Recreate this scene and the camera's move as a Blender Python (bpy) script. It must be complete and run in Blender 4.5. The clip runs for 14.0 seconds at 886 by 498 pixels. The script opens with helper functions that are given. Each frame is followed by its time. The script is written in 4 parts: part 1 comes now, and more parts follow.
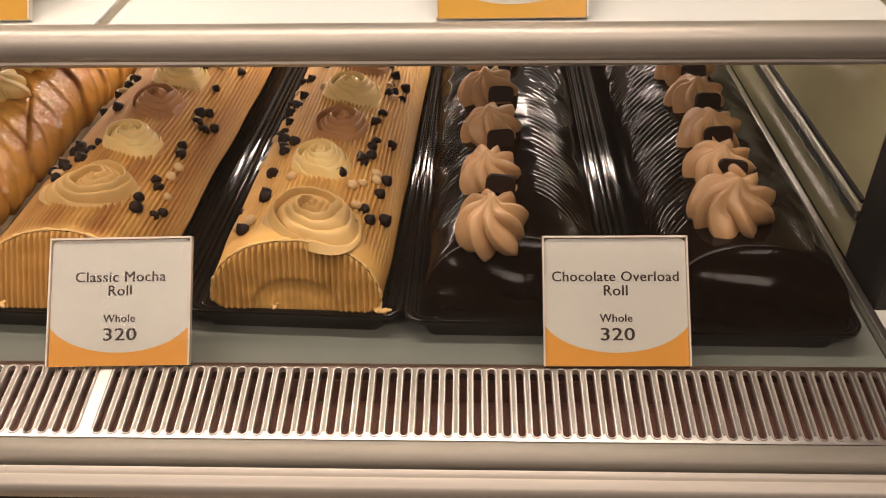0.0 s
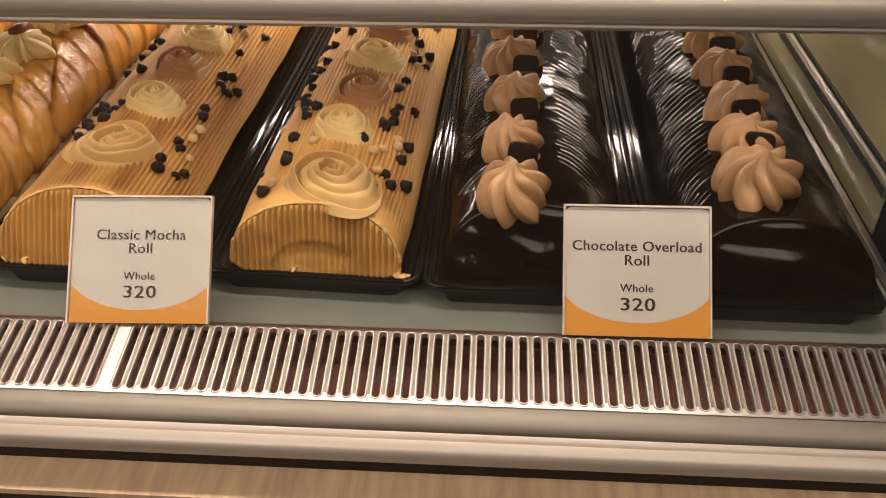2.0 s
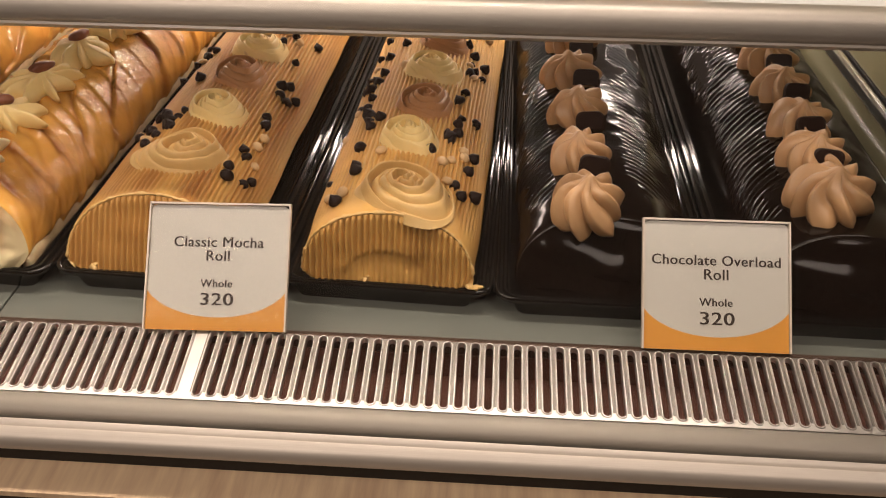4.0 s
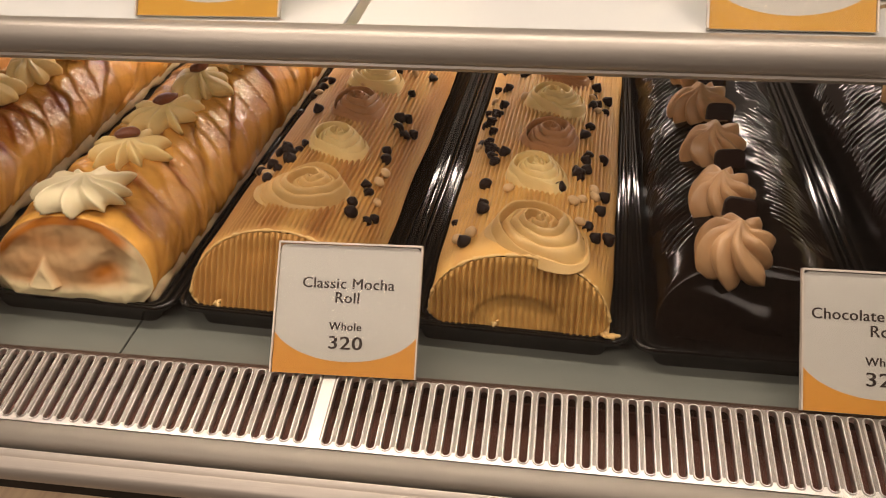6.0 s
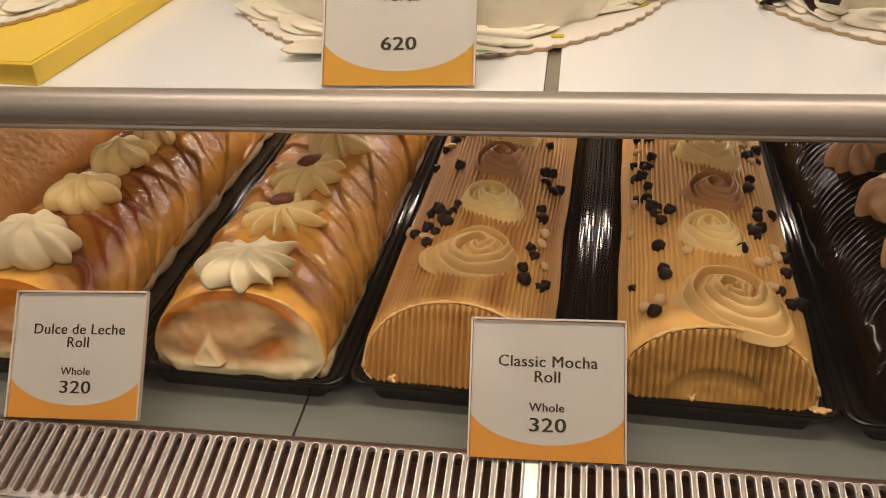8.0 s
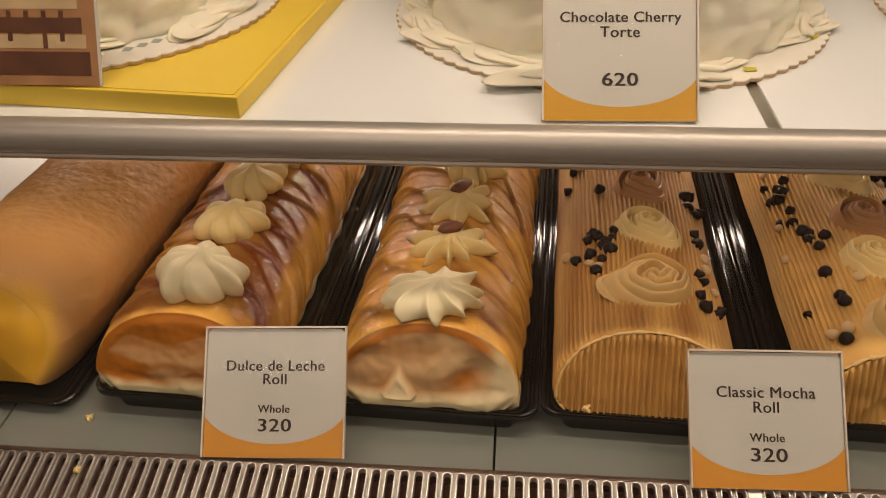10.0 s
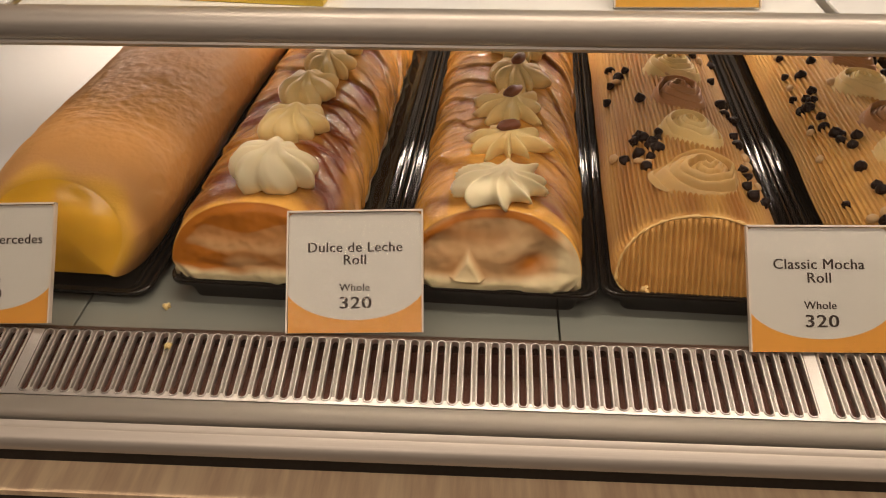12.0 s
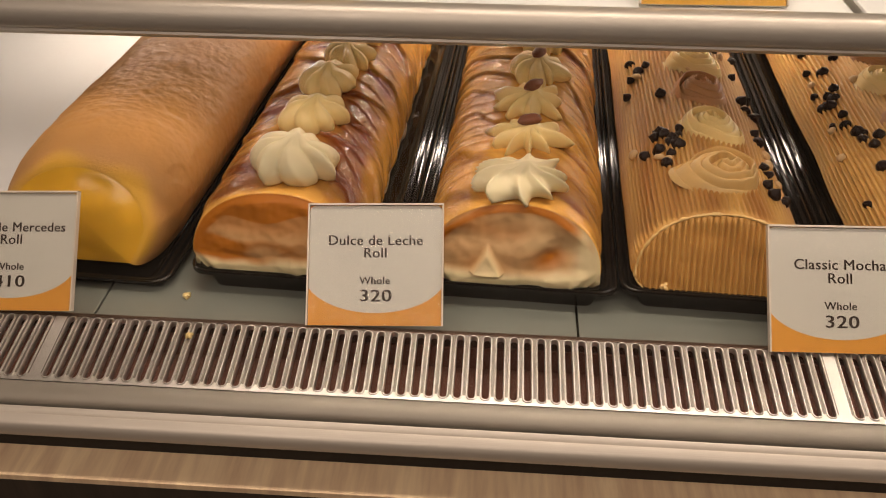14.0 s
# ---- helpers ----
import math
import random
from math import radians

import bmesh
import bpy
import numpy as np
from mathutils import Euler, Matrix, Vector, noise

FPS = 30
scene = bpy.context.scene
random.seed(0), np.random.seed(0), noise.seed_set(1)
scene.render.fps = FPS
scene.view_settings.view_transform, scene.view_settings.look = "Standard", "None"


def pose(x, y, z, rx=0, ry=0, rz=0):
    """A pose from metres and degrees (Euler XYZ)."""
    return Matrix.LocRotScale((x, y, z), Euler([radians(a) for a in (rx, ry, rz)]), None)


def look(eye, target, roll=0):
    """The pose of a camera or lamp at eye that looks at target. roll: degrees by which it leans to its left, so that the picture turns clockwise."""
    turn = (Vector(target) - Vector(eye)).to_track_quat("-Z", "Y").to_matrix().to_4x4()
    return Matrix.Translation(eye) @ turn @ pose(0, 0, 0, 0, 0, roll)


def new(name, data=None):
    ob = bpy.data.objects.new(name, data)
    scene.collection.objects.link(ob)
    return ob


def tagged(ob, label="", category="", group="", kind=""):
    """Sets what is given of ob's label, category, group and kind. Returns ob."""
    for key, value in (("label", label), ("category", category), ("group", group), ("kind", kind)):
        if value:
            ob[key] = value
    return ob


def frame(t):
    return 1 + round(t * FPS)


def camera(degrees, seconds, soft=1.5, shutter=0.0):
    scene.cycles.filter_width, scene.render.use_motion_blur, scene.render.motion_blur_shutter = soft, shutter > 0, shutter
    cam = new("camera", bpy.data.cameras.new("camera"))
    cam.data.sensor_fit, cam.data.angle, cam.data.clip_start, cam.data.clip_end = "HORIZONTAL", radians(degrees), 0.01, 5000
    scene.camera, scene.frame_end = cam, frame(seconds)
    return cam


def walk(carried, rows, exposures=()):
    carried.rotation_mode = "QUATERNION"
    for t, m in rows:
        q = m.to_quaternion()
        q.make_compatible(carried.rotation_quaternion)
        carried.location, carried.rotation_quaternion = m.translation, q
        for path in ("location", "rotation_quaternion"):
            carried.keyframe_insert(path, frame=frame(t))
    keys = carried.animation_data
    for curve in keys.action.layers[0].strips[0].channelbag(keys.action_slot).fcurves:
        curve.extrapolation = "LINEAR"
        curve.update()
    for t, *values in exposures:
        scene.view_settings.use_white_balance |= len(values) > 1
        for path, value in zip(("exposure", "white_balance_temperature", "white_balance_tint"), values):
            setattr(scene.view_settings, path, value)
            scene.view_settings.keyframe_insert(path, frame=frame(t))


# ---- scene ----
cam = camera(55.5, 14.0, soft=1.0)
PATH = [
    (0, (0.0217, 0.1265, 1.3795), (-0.0245, 1.2547, 0.5518), -1.22),
    (0.5, (0.0250, 0.1272, 1.3729), (-0.0330, 1.2501, 0.5387), -1.03),
    (1, (0.0204, 0.1284, 1.3748), (-0.0481, 1.2408, 0.5275), -1.34),
    (1.5, (0.0211, 0.1267, 1.3736), (-0.0574, 1.2370, 0.5243), -1.24),
    (2, (0.0210, 0.1229, 1.3696), (-0.0562, 1.2314, 0.5180), -0.79),
    (2.2, (0.0203, 0.1225, 1.3705), (-0.0622, 1.2259, 0.5128), -0.86),
    (4.5, (-0.0393, 0.1181, 1.3674), (-0.1093, 1.2432, 0.5372), 0.56),
    (5, (-0.0442, 0.1237, 1.3660), (-0.1459, 1.2467, 0.5362), -0.06),
    (5.5, (-0.0652, 0.1294, 1.3716), (-0.1999, 1.2472, 0.5395), -0.85),
    (6, (-0.0741, 0.1439, 1.3682), (-0.2595, 1.2716, 0.5594), -1.98),
    (6.5, (-0.0903, 0.1529, 1.3735), (-0.3358, 1.2641, 0.5581), -3.45),
    (7, (-0.1114, 0.1509, 1.3732), (-0.3720, 1.2589, 0.5581), -3.69),
    (7.5, (-0.1435, 0.1570, 1.3765), (-0.3622, 1.2752, 0.5629), -3.41),
    (8, (-0.1865, 0.1669, 1.3850), (-0.3970, 1.3096, 0.6040), -3.70),
    (8.2, (-0.2014, 0.1689, 1.3870), (-0.4107, 1.3192, 0.6170), -3.92),
    (10.3, (-0.3734, 0.1537, 1.4097), (-0.4724, 1.3068, 0.6219), -0.75),
    (10.5, (-0.3900, 0.1413, 1.4009), (-0.4832, 1.2944, 0.6124), -0.22),
    (11, (-0.4071, 0.1197, 1.3883), (-0.5070, 1.2681, 0.5939), -0.29),
    (11.5, (-0.4122, 0.1032, 1.3823), (-0.4867, 1.2373, 0.5649), -0.40),
    (12, (-0.4086, 0.0990, 1.3790), (-0.4764, 1.2299, 0.5564), -0.56),
    (12.5, (-0.4113, 0.0975, 1.3797), (-0.4769, 1.2161, 0.5405), 0.06),
    (13, (-0.4146, 0.0984, 1.3813), (-0.4898, 1.2127, 0.5370), -0.08),
    (13.5, (-0.4136, 0.1007, 1.3836), (-0.5010, 1.2143, 0.5396), -0.25),
    (14, (-0.4167, 0.1006, 1.3840), (-0.4972, 1.2172, 0.5433), -0.08),
]
walk(cam, [(t, look(eye, target, roll)) for t, eye, target, roll in PATH],
     [(0.0, 0.22, 6150, 11), (2.0, 0.20, 6200, 11), (5.0, 0.10, 6050, 11), (6.5, -0.05, 6250, 11), (8.0, -0.20, 6250, 10),
      (10.5, -0.36, 6550, 10), (11.2, -0.36, 6550, 10), (12.0, -0.15, 6400, 10), (14.0, -0.07, 6350, 10)])

# ---- light ----
world = bpy.data.worlds.new("room_air")
scene.world = world
world.use_nodes = True
world.node_tree.nodes["Background"].inputs[0].default_value = (1.0, 0.86, 0.68, 1)
world.node_tree.nodes["Background"].inputs[1].default_value = 0.03


def area_lamp(name, m, sx, sy, watts, colour):
    data = bpy.data.lights.new(name, "AREA")
    data.shape, data.size, data.size_y, data.energy, data.color = "RECTANGLE", sx, sy, watts, colour
    ob = new(name, data)
    ob.matrix_world = m
    return tagged(ob, "warm white lamp", "lamp")


WARM = (1.0, 0.78, 0.62)
area_lamp("canopy_lamp", pose(-0.24, 0.600, 1.765, 0, 0, 0), 1.06, 0.05, 4.0, WARM)
area_lamp("shelf_lamp", pose(-0.33, 1.0078, 1.1715, -6, 0, 0), 1.2, 0.0065, 3.2, WARM)
area_lamp("shelf_lamp", pose(-0.5, 0.6288, 1.1675, 16, 0, 0), 1.55, 0.010, 0.55, WARM)
area_lamp("room_lamp", pose(-0.9, -0.9, 2.66, 0, 0, 0), 1.2, 0.5, 15.5, WARM)
area_lamp("room_lamp", pose(0.6, -0.5, 2.66, 0, 0, 0), 0.8, 0.5, 7.5, WARM)

# ---- materials ----


def surface(name, colour, rough=0.5, metal=0.0, vary=0.12, scale=30.0, bump=0.0, bump_scale=300.0, stretch=(1, 1, 1),
            coat=0.0, second=None, attribute="", soft=0.0, rough_second=None, gloss=0.5):
    """Principled material with broad and fine variation; a named attribute may blend towards a second colour."""
    m = bpy.data.materials.new(name)
    m.use_nodes = True
    nodes, links = m.node_tree.nodes, m.node_tree.links
    bs = nodes["Principled BSDF"]
    bs.inputs["Metallic"].default_value = metal
    bs.inputs["Specular IOR Level"].default_value = gloss
    bs.inputs["Coat Weight"].default_value = coat
    bs.inputs["Coat Roughness"].default_value = 0.12
    if soft:
        bs.inputs["Subsurface Weight"].default_value = soft
        bs.inputs["Subsurface Radius"].default_value = (0.006, 0.003, 0.0015)
        bs.inputs["Subsurface Scale"].default_value = 0.6
    tc = nodes.new("ShaderNodeTexCoord")
    mp = nodes.new("ShaderNodeMapping")
    mp.inputs["Scale"].default_value = stretch
    links.new(tc.outputs["Object"], mp.inputs["Vector"])
    broad = nodes.new("ShaderNodeTexNoise")
    broad.inputs["Scale"].default_value, broad.inputs["Detail"].default_value = scale, 5.0
    links.new(mp.outputs[0], broad.inputs["Vector"])
    fine = nodes.new("ShaderNodeTexNoise")
    fine.inputs["Scale"].default_value, fine.inputs["Detail"].default_value = bump_scale, 4.0
    links.new(mp.outputs[0], fine.inputs["Vector"])
    mix = nodes.new("ShaderNodeMix")
    mix.data_type = "RGBA"
    mix.inputs[6].default_value = (*[c * (1 - vary) for c in colour], 1)
    mix.inputs[7].default_value = (*[min(1, c * (1 + vary)) for c in colour], 1)
    ramp = nodes.new("ShaderNodeMapRange")
    ramp.inputs[1].default_value, ramp.inputs[2].default_value = 0.3, 0.7
    links.new(broad.outputs[0], ramp.inputs[0])
    links.new(ramp.outputs[0], mix.inputs[0])
    out = mix.outputs[2]
    if second:
        at = nodes.new("ShaderNodeAttribute")
        at.attribute_name = attribute
        blend = nodes.new("ShaderNodeMix")
        blend.data_type = "RGBA"
        links.new(at.outputs["Fac"], blend.inputs[0])
        links.new(out, blend.inputs[6])
        blend.inputs[7].default_value = (*second, 1)
        out = blend.outputs[2]
    links.new(out, bs.inputs["Base Color"])
    rr = nodes.new("ShaderNodeMapRange")
    rr.inputs[3].default_value, rr.inputs[4].default_value = rough * 0.8, min(1, rough * 1.2)
    links.new(fine.outputs[0], rr.inputs[0])
    rout = rr.outputs[0]
    if rough_second is not None:
        rb = nodes.new("ShaderNodeMix")
        links.new(at.outputs["Fac"], rb.inputs[0])
        links.new(rout, rb.inputs[2])
        rb.inputs[3].default_value = rough_second
        rout = rb.outputs[0]
    links.new(rout, bs.inputs["Roughness"])
    if bump:
        bp = nodes.new("ShaderNodeBump")
        bp.inputs["Strength"].default_value, bp.inputs["Distance"].default_value = bump, 0.001
        links.new(fine.outputs[0], bp.inputs["Height"])
        links.new(bp.outputs[0], bs.inputs["Normal"])
    return m


def pane_material(name, tint, gloss_rough=0.0, index=1.45):
    """Thin clear pane: lets light straight through and mirrors more at a grazing angle."""
    m = bpy.data.materials.new(name)
    m.use_nodes = True
    nodes, links = m.node_tree.nodes, m.node_tree.links
    nodes.remove(nodes["Principled BSDF"])
    tr, gl = nodes.new("ShaderNodeBsdfTransparent"), nodes.new("ShaderNodeBsdfGlossy")
    tr.inputs[0].default_value = (*tint, 1)
    gl.inputs["Roughness"].default_value = gloss_rough
    lw, mx = nodes.new("ShaderNodeLayerWeight"), nodes.new("ShaderNodeMixShader")
    pw, ad = nodes.new("ShaderNodeMath"), nodes.new("ShaderNodeMath")
    lw.inputs[0].default_value = 0.5
    pw.operation, ad.operation = "POWER", "MULTIPLY_ADD"
    pw.inputs[1].default_value = 5.0
    ad.inputs[1].default_value, ad.inputs[2].default_value = 0.8, ((index - 1) / (index + 1)) ** 2 * 0.8
    links.new(lw.outputs["Facing"], pw.inputs[0])
    links.new(pw.outputs[0], ad.inputs[0])
    links.new(ad.outputs[0], mx.inputs[0])
    links.new(tr.outputs[0], mx.inputs[1])
    links.new(gl.outputs[0], mx.inputs[2])
    links.new(mx.outputs[0], nodes["Material Output"].inputs[0])
    return m


STEEL = surface("brushed_steel", (0.62, 0.60, 0.57), 0.32, 1.0, 0.06, 6, 0.05, 60, (1, 40, 40))
SATIN = surface("satin_aluminium", (0.52, 0.48, 0.43), 0.46, 0.7, 0.05, 5, 0.04, 50, (1, 30, 30))
SILL = surface("dull_aluminium", (0.34, 0.31, 0.27), 0.50, 0.6, 0.06, 5, 0.04, 50, (1, 30, 30))
RAIL = surface("pale_satin_aluminium", (0.66, 0.61, 0.54), 0.50, 0.55, 0.05, 5, 0.04, 50, (1, 30, 30))
# shaded copy of the grille steel: the flats' darker reflection put into colour
SHADED_PLATE = surface("shaded_grille_steel", (0.30, 0.275, 0.25), 0.40, 1.0, 0.14, 60, 0.1, 1200)
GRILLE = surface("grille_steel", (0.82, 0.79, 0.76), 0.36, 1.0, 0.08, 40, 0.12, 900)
DUCT = surface("brown_duct", (0.185, 0.076, 0.050), 0.7, 0, 0.25, 14, 0.1, 200)
BLACK = surface("black_gasket", (0.012, 0.010, 0.009), 0.6, 0, 0.2, 40, 0.1, 300)
BRONZE = surface("bronze_trim", (0.09, 0.055, 0.038), 0.35, 0.6, 0.2, 20, 0.05, 300)
DECK = surface("frosted_deck", (0.19, 0.205, 0.18), 0.22, 0, 0.06, 9, 0.03, 400)
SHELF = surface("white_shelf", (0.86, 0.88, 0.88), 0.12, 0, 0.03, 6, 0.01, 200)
# dark grey for unseen faces, chosen to cut their reflections in the cakes
SHEEN_STOP = surface("dark_sheen_stop", (0.13, 0.12, 0.11), 0.55, 0, 0.1, 10)
WHITE = surface("white_panel", (0.70, 0.68, 0.64), 0.5, 0, 0.04, 8)
WOOD = surface("oak_laminate", (0.92, 0.66, 0.43), 0.5, 0, 0.20, 16, 0.2, 70, (9, 1.0, 1))
DARKWOOD = surface("dark_laminate", (0.035, 0.024, 0.016), 0.5, 0, 0.3, 20, 0.1, 160, (3, 0.3, 0.3))
PLASTIC = surface("black_tray_plastic", (0.009, 0.008, 0.007), 0.09, 0, 0.2, 40, 0.06, 220)
MOCHA = surface("mocha_buttercream", (0.66, 0.395, 0.112), 0.50, 0, 0.10, 45, 0.25, 700, soft=0.03,
                second=(0.40, 0.178, 0.040), attribute="tone", gloss=0.30)
MOCHA_ROSE = surface("mocha_rosette_cream", (0.66, 0.44, 0.165), 0.42, 0, 0.07, 60, 0.12, 800, soft=0.04)
MOCHA_DEEP = surface("deep_mocha_rosette_cream", (0.42, 0.205, 0.075), 0.42, 0, 0.07, 60, 0.12, 800, soft=0.04)
PALE = surface("pale_rosette_cream", (0.80, 0.62, 0.27), 0.40, 0, 0.05, 60, 0.1, 800, soft=0.05)
VANILLA = surface("vanilla_cream", (0.88, 0.78, 0.50), 0.40, 0, 0.04, 60, 0.08, 800, soft=0.05)
COCOA_CREAM = surface("milk_chocolate_cream", (0.53, 0.32, 0.155), 0.34, 0, 0.10, 50, 0.1, 700, soft=0.03)
DARKCHOC = surface("dark_chocolate", (0.018, 0.0085, 0.006), 0.42, 0, 0.3, 60, 0.1, 500)
GANACHE = surface("glossy_ganache", (0.007, 0.0038, 0.0026), 0.10, 0, 0.2, 40, 0.12, 150, gloss=0.03)
PALECHIP = surface("butterscotch_chip", (0.66, 0.45, 0.22), 0.4, 0, 0.08, 60)
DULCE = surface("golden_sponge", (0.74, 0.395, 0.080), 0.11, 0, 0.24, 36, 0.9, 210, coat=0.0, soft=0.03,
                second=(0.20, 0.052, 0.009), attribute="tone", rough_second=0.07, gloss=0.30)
DULCE_FACE = surface("caramel_swirl_cut", (0.95, 0.80, 0.48), 0.42, 0, 0.10, 50, 0.2, 300, soft=0.04, gloss=0.25,
                     second=(0.47, 0.155, 0.012), attribute="tone")
SPONGE_EDGE = surface("pale_sponge_edge", (0.78, 0.62, 0.36), 0.6, 0, 0.15, 90, 0.5, 500, soft=0.1)
MERINGUE = surface("toasted_meringue_skin", (0.62, 0.325, 0.108), 0.42, 0, 0.16, 14, 0.4, 420, soft=0.04,
                   second=(0.80, 0.455, 0.050), attribute="tone", gloss=0.22)
CUSTARD = surface("glossy_custard", (0.80, 0.44, 0.036), 0.22, 0, 0.10, 45, 0.12, 160, soft=0.08)
PECAN = surface("pecan", (0.17, 0.055, 0.022), 0.4, 0, 0.3, 120, 0.4, 600)
CARD = surface("white_card", (0.68, 0.66, 0.62), 0.5, 0, 0.02, 12)
ORANGE = surface("orange_print", (0.80, 0.36, 0.045), 0.5, 0, 0.04, 20)
AMBER = surface("amber_print", (0.72, 0.38, 0.03), 0.5, 0, 0.04, 20)
INK = surface("brown_ink", (0.032, 0.018, 0.014), 0.6, 0, 0.1, 40)
ACRYLIC = pane_material("clear_acrylic", (0.98, 0.98, 0.97), 0.06, 1.16)
ACRYLIC_EDGE = surface("acrylic_edge", (0.72, 0.64, 0.55), 0.25, 0, 0.1, 60)
GLASS = pane_material("case_glass", (0.985, 0.99, 0.985))
TINTED = surface("tinted_end_glass", (0.46, 0.43, 0.26), 0.12, 0, 0.15, 5, 0.02, 60, coat=0.6)
YELLOW = surface("yellow_box_card", (0.86, 0.62, 0.07), 0.45, 0, 0.04, 14)
BOARD = surface("foil_cake_board", (0.84, 0.80, 0.72), 0.35, 0, 0.04, 20, 0.05, 200)
BOARD_EDGE = surface("raw_board_edge", (0.50, 0.36, 0.20), 0.7, 0, 0.15, 60)
WHIP = surface("whipped_cream", (0.86, 0.81, 0.66), 0.45, 0, 0.05, 50, 0.15, 500, soft=0.15)
SPRINKLE = surface("candied_peel", (0.62, 0.55, 0.05), 0.4, 0, 0.2, 90)
PLASTER = surface("warm_plaster", (0.42, 0.36, 0.28), 0.8, 0, 0.06, 3, 0.1, 60)
TILE = surface("beige_floor_tile", (0.50, 0.43, 0.36), 0.4, 0, 0.15, 5, 0.05, 80)
PRINT_BROWN = surface("print_brown", (0.13, 0.05, 0.025), 0.5, 0, 0.35, 60)
PRINT_TAN = surface("print_tan", (0.42, 0.21, 0.09), 0.5, 0, 0.25, 50)
PRINT_CREAM = surface("print_cream", (0.62, 0.45, 0.25), 0.5, 0, 0.15, 50)
MAROON = surface("print_maroon", (0.10, 0.022, 0.016), 0.5, 0, 0.05, 30)
GREY_INK = surface("grey_ink", (0.30, 0.34, 0.34), 0.6, 0, 0.05, 30)
for dark_mat, level in ((GANACHE, 0.2), (DARKCHOC, 0.2), (DULCE, 0.48)):
    dark_mat.node_tree.nodes["Principled BSDF"].inputs["Specular IOR Level"].default_value = level
LED = bpy.data.materials.new("led_diffuser")
LED.use_nodes = True
LED.node_tree.nodes["Principled BSDF"].inputs["Emission Color"].default_value = (1, 0.85, 0.62, 1)
LED.node_tree.nodes["Principled BSDF"].inputs["Emission Strength"].default_value = 6.0

# ---- builders ----


def part(name, bm, material, parent, label="", smooth=True):
    me = bpy.data.meshes.new(name)
    bm.normal_update()
    bm.to_mesh(me)
    bm.free()
    me.materials.append(material)
    if smooth:
        for p in me.polygons:
            p.use_smooth = True
    ob = new(name, me)
    ob.parent = parent
    return tagged(ob, label) if label else ob


def thing(name, m, label, category, group="", kind=""):
    ob = new(name)
    ob.empty_display_size = 0.03
    ob.matrix_world = m
    return tagged(ob, label, category, group, kind)


def box(x0, x1, y0, y1, z0, z1, bevel=0.0):
    bm = bmesh.new()
    bmesh.ops.create_cube(bm, size=1)
    for v in bm.verts:
        v.co = Vector(((x0 + x1) / 2 + v.co.x * (x1 - x0), (y0 + y1) / 2 + v.co.y * (y1 - y0), (z0 + z1) / 2 + v.co.z * (z1 - z0)))
    if bevel:
        bmesh.ops.bevel(bm, geom=bm.edges[:], offset=bevel, segments=2, affect="EDGES", profile=0.6)
    return bm


def extrusion(profile, x0, x1):
    """A closed profile of (y, z), counter-clockwise seen from +x, drawn out along x."""
    bm = bmesh.new()
    a = [bm.verts.new((x0, y, z)) for y, z in profile]
    b = [bm.verts.new((x1, y, z)) for y, z in profile]
    n = len(profile)
    for i in range(n):
        bm.faces.new((a[i], b[i], b[(i + 1) % n], a[(i + 1) % n]))
    bm.faces.new(a[::-1]), bm.faces.new(b)
    bmesh.ops.recalc_face_normals(bm, faces=bm.faces[:])
    return bm


def sharp(ob, angle=35):
    """Shade smooth but keep the creases above the angle."""
    me = ob.data
    bm = bmesh.new()
    bm.from_mesh(me)
    for e in bm.edges:
        if len(e.link_faces) == 2 and e.calc_face_angle(0) > radians(angle):
            e.smooth = False
    bm.to_mesh(me)
    bm.free()
    return ob


def loops_mesh(rings, close_last=False, close_first=False):
    """Skin between rings of equal length, each a closed loop of points."""
    bm = bmesh.new()
    vs = [[bm.verts.new(p) for p in ring] for ring in rings]
    n = len(rings[0])
    for r0, r1 in zip(vs, vs[1:]):
        for i in range(n):
            bm.faces.new((r0[i], r0[(i + 1) % n], r1[(i + 1) % n], r1[i]))
    if close_first:
        bm.faces.new(vs[0][::-1])
    if close_last:
        bm.faces.new(vs[-1])
    return bm


def smoothstep(a, b, x):
    t = min(1, max(0, (x - a) / (b - a)))
    return t * t * (3 - 2 * t)


def wob(x, y, z=0.0):
    return noise.noise(Vector((x, y, z)))


# ---- the shop room ----
X0, X1 = -1.45, 0.345


def room():
    f = part("floor", box(-4, 4, -4, 3, -0.05, 0.0), TILE, None, smooth=False)
    tagged(f, "beige tiled shop floor", "floor", kind="structure")
    c = part("ceiling", box(-4, 4, -4, 3, 2.7, 2.75), PLASTER, None, smooth=False)
    tagged(c, "plain warm plaster ceiling", "ceiling", kind="structure")
    for name, b in (("wall_north", (-4, 4, 3, 3.1, 0, 2.7)), ("wall_south", (-4, 4, -4.1, -4, 0, 2.7)),
                    ("wall_west", (-4.1, -4, -4, 3, 0, 2.7)), ("wall_east", (4, 4.1, -4, 3, 0, 2.7))):
        w = part(name, box(*b), PLASTER, None, smooth=False)
        tagged(w, "plain warm plaster wall", "wall", kind="structure")


room()

# ---- the display case ----
case = thing("display_case", pose(0, 0, 0), "refrigerated cake display case with steel trim and glass front", "display case")

part("front_panel", box(X0, X1, 0.4112, 0.455, 0.10, 0.9603), DARKWOOD, case, "dark brown laminate front", smooth=False)
part("plinth", box(X0, X1, 0.46, 1.08, 0.0, 0.97), DARKWOOD, case, smooth=False)
part("wood_ledge", box(X0, X1, 0.4095, 0.459, 0.9605, 0.965, 0.0002), WOOD, case, "pale oak laminate ledge", smooth=False)
part("gasket", box(X0, X1, 0.4330, 0.459, 0.9652, 0.9755), BLACK, case, "black rubber gasket", smooth=False)


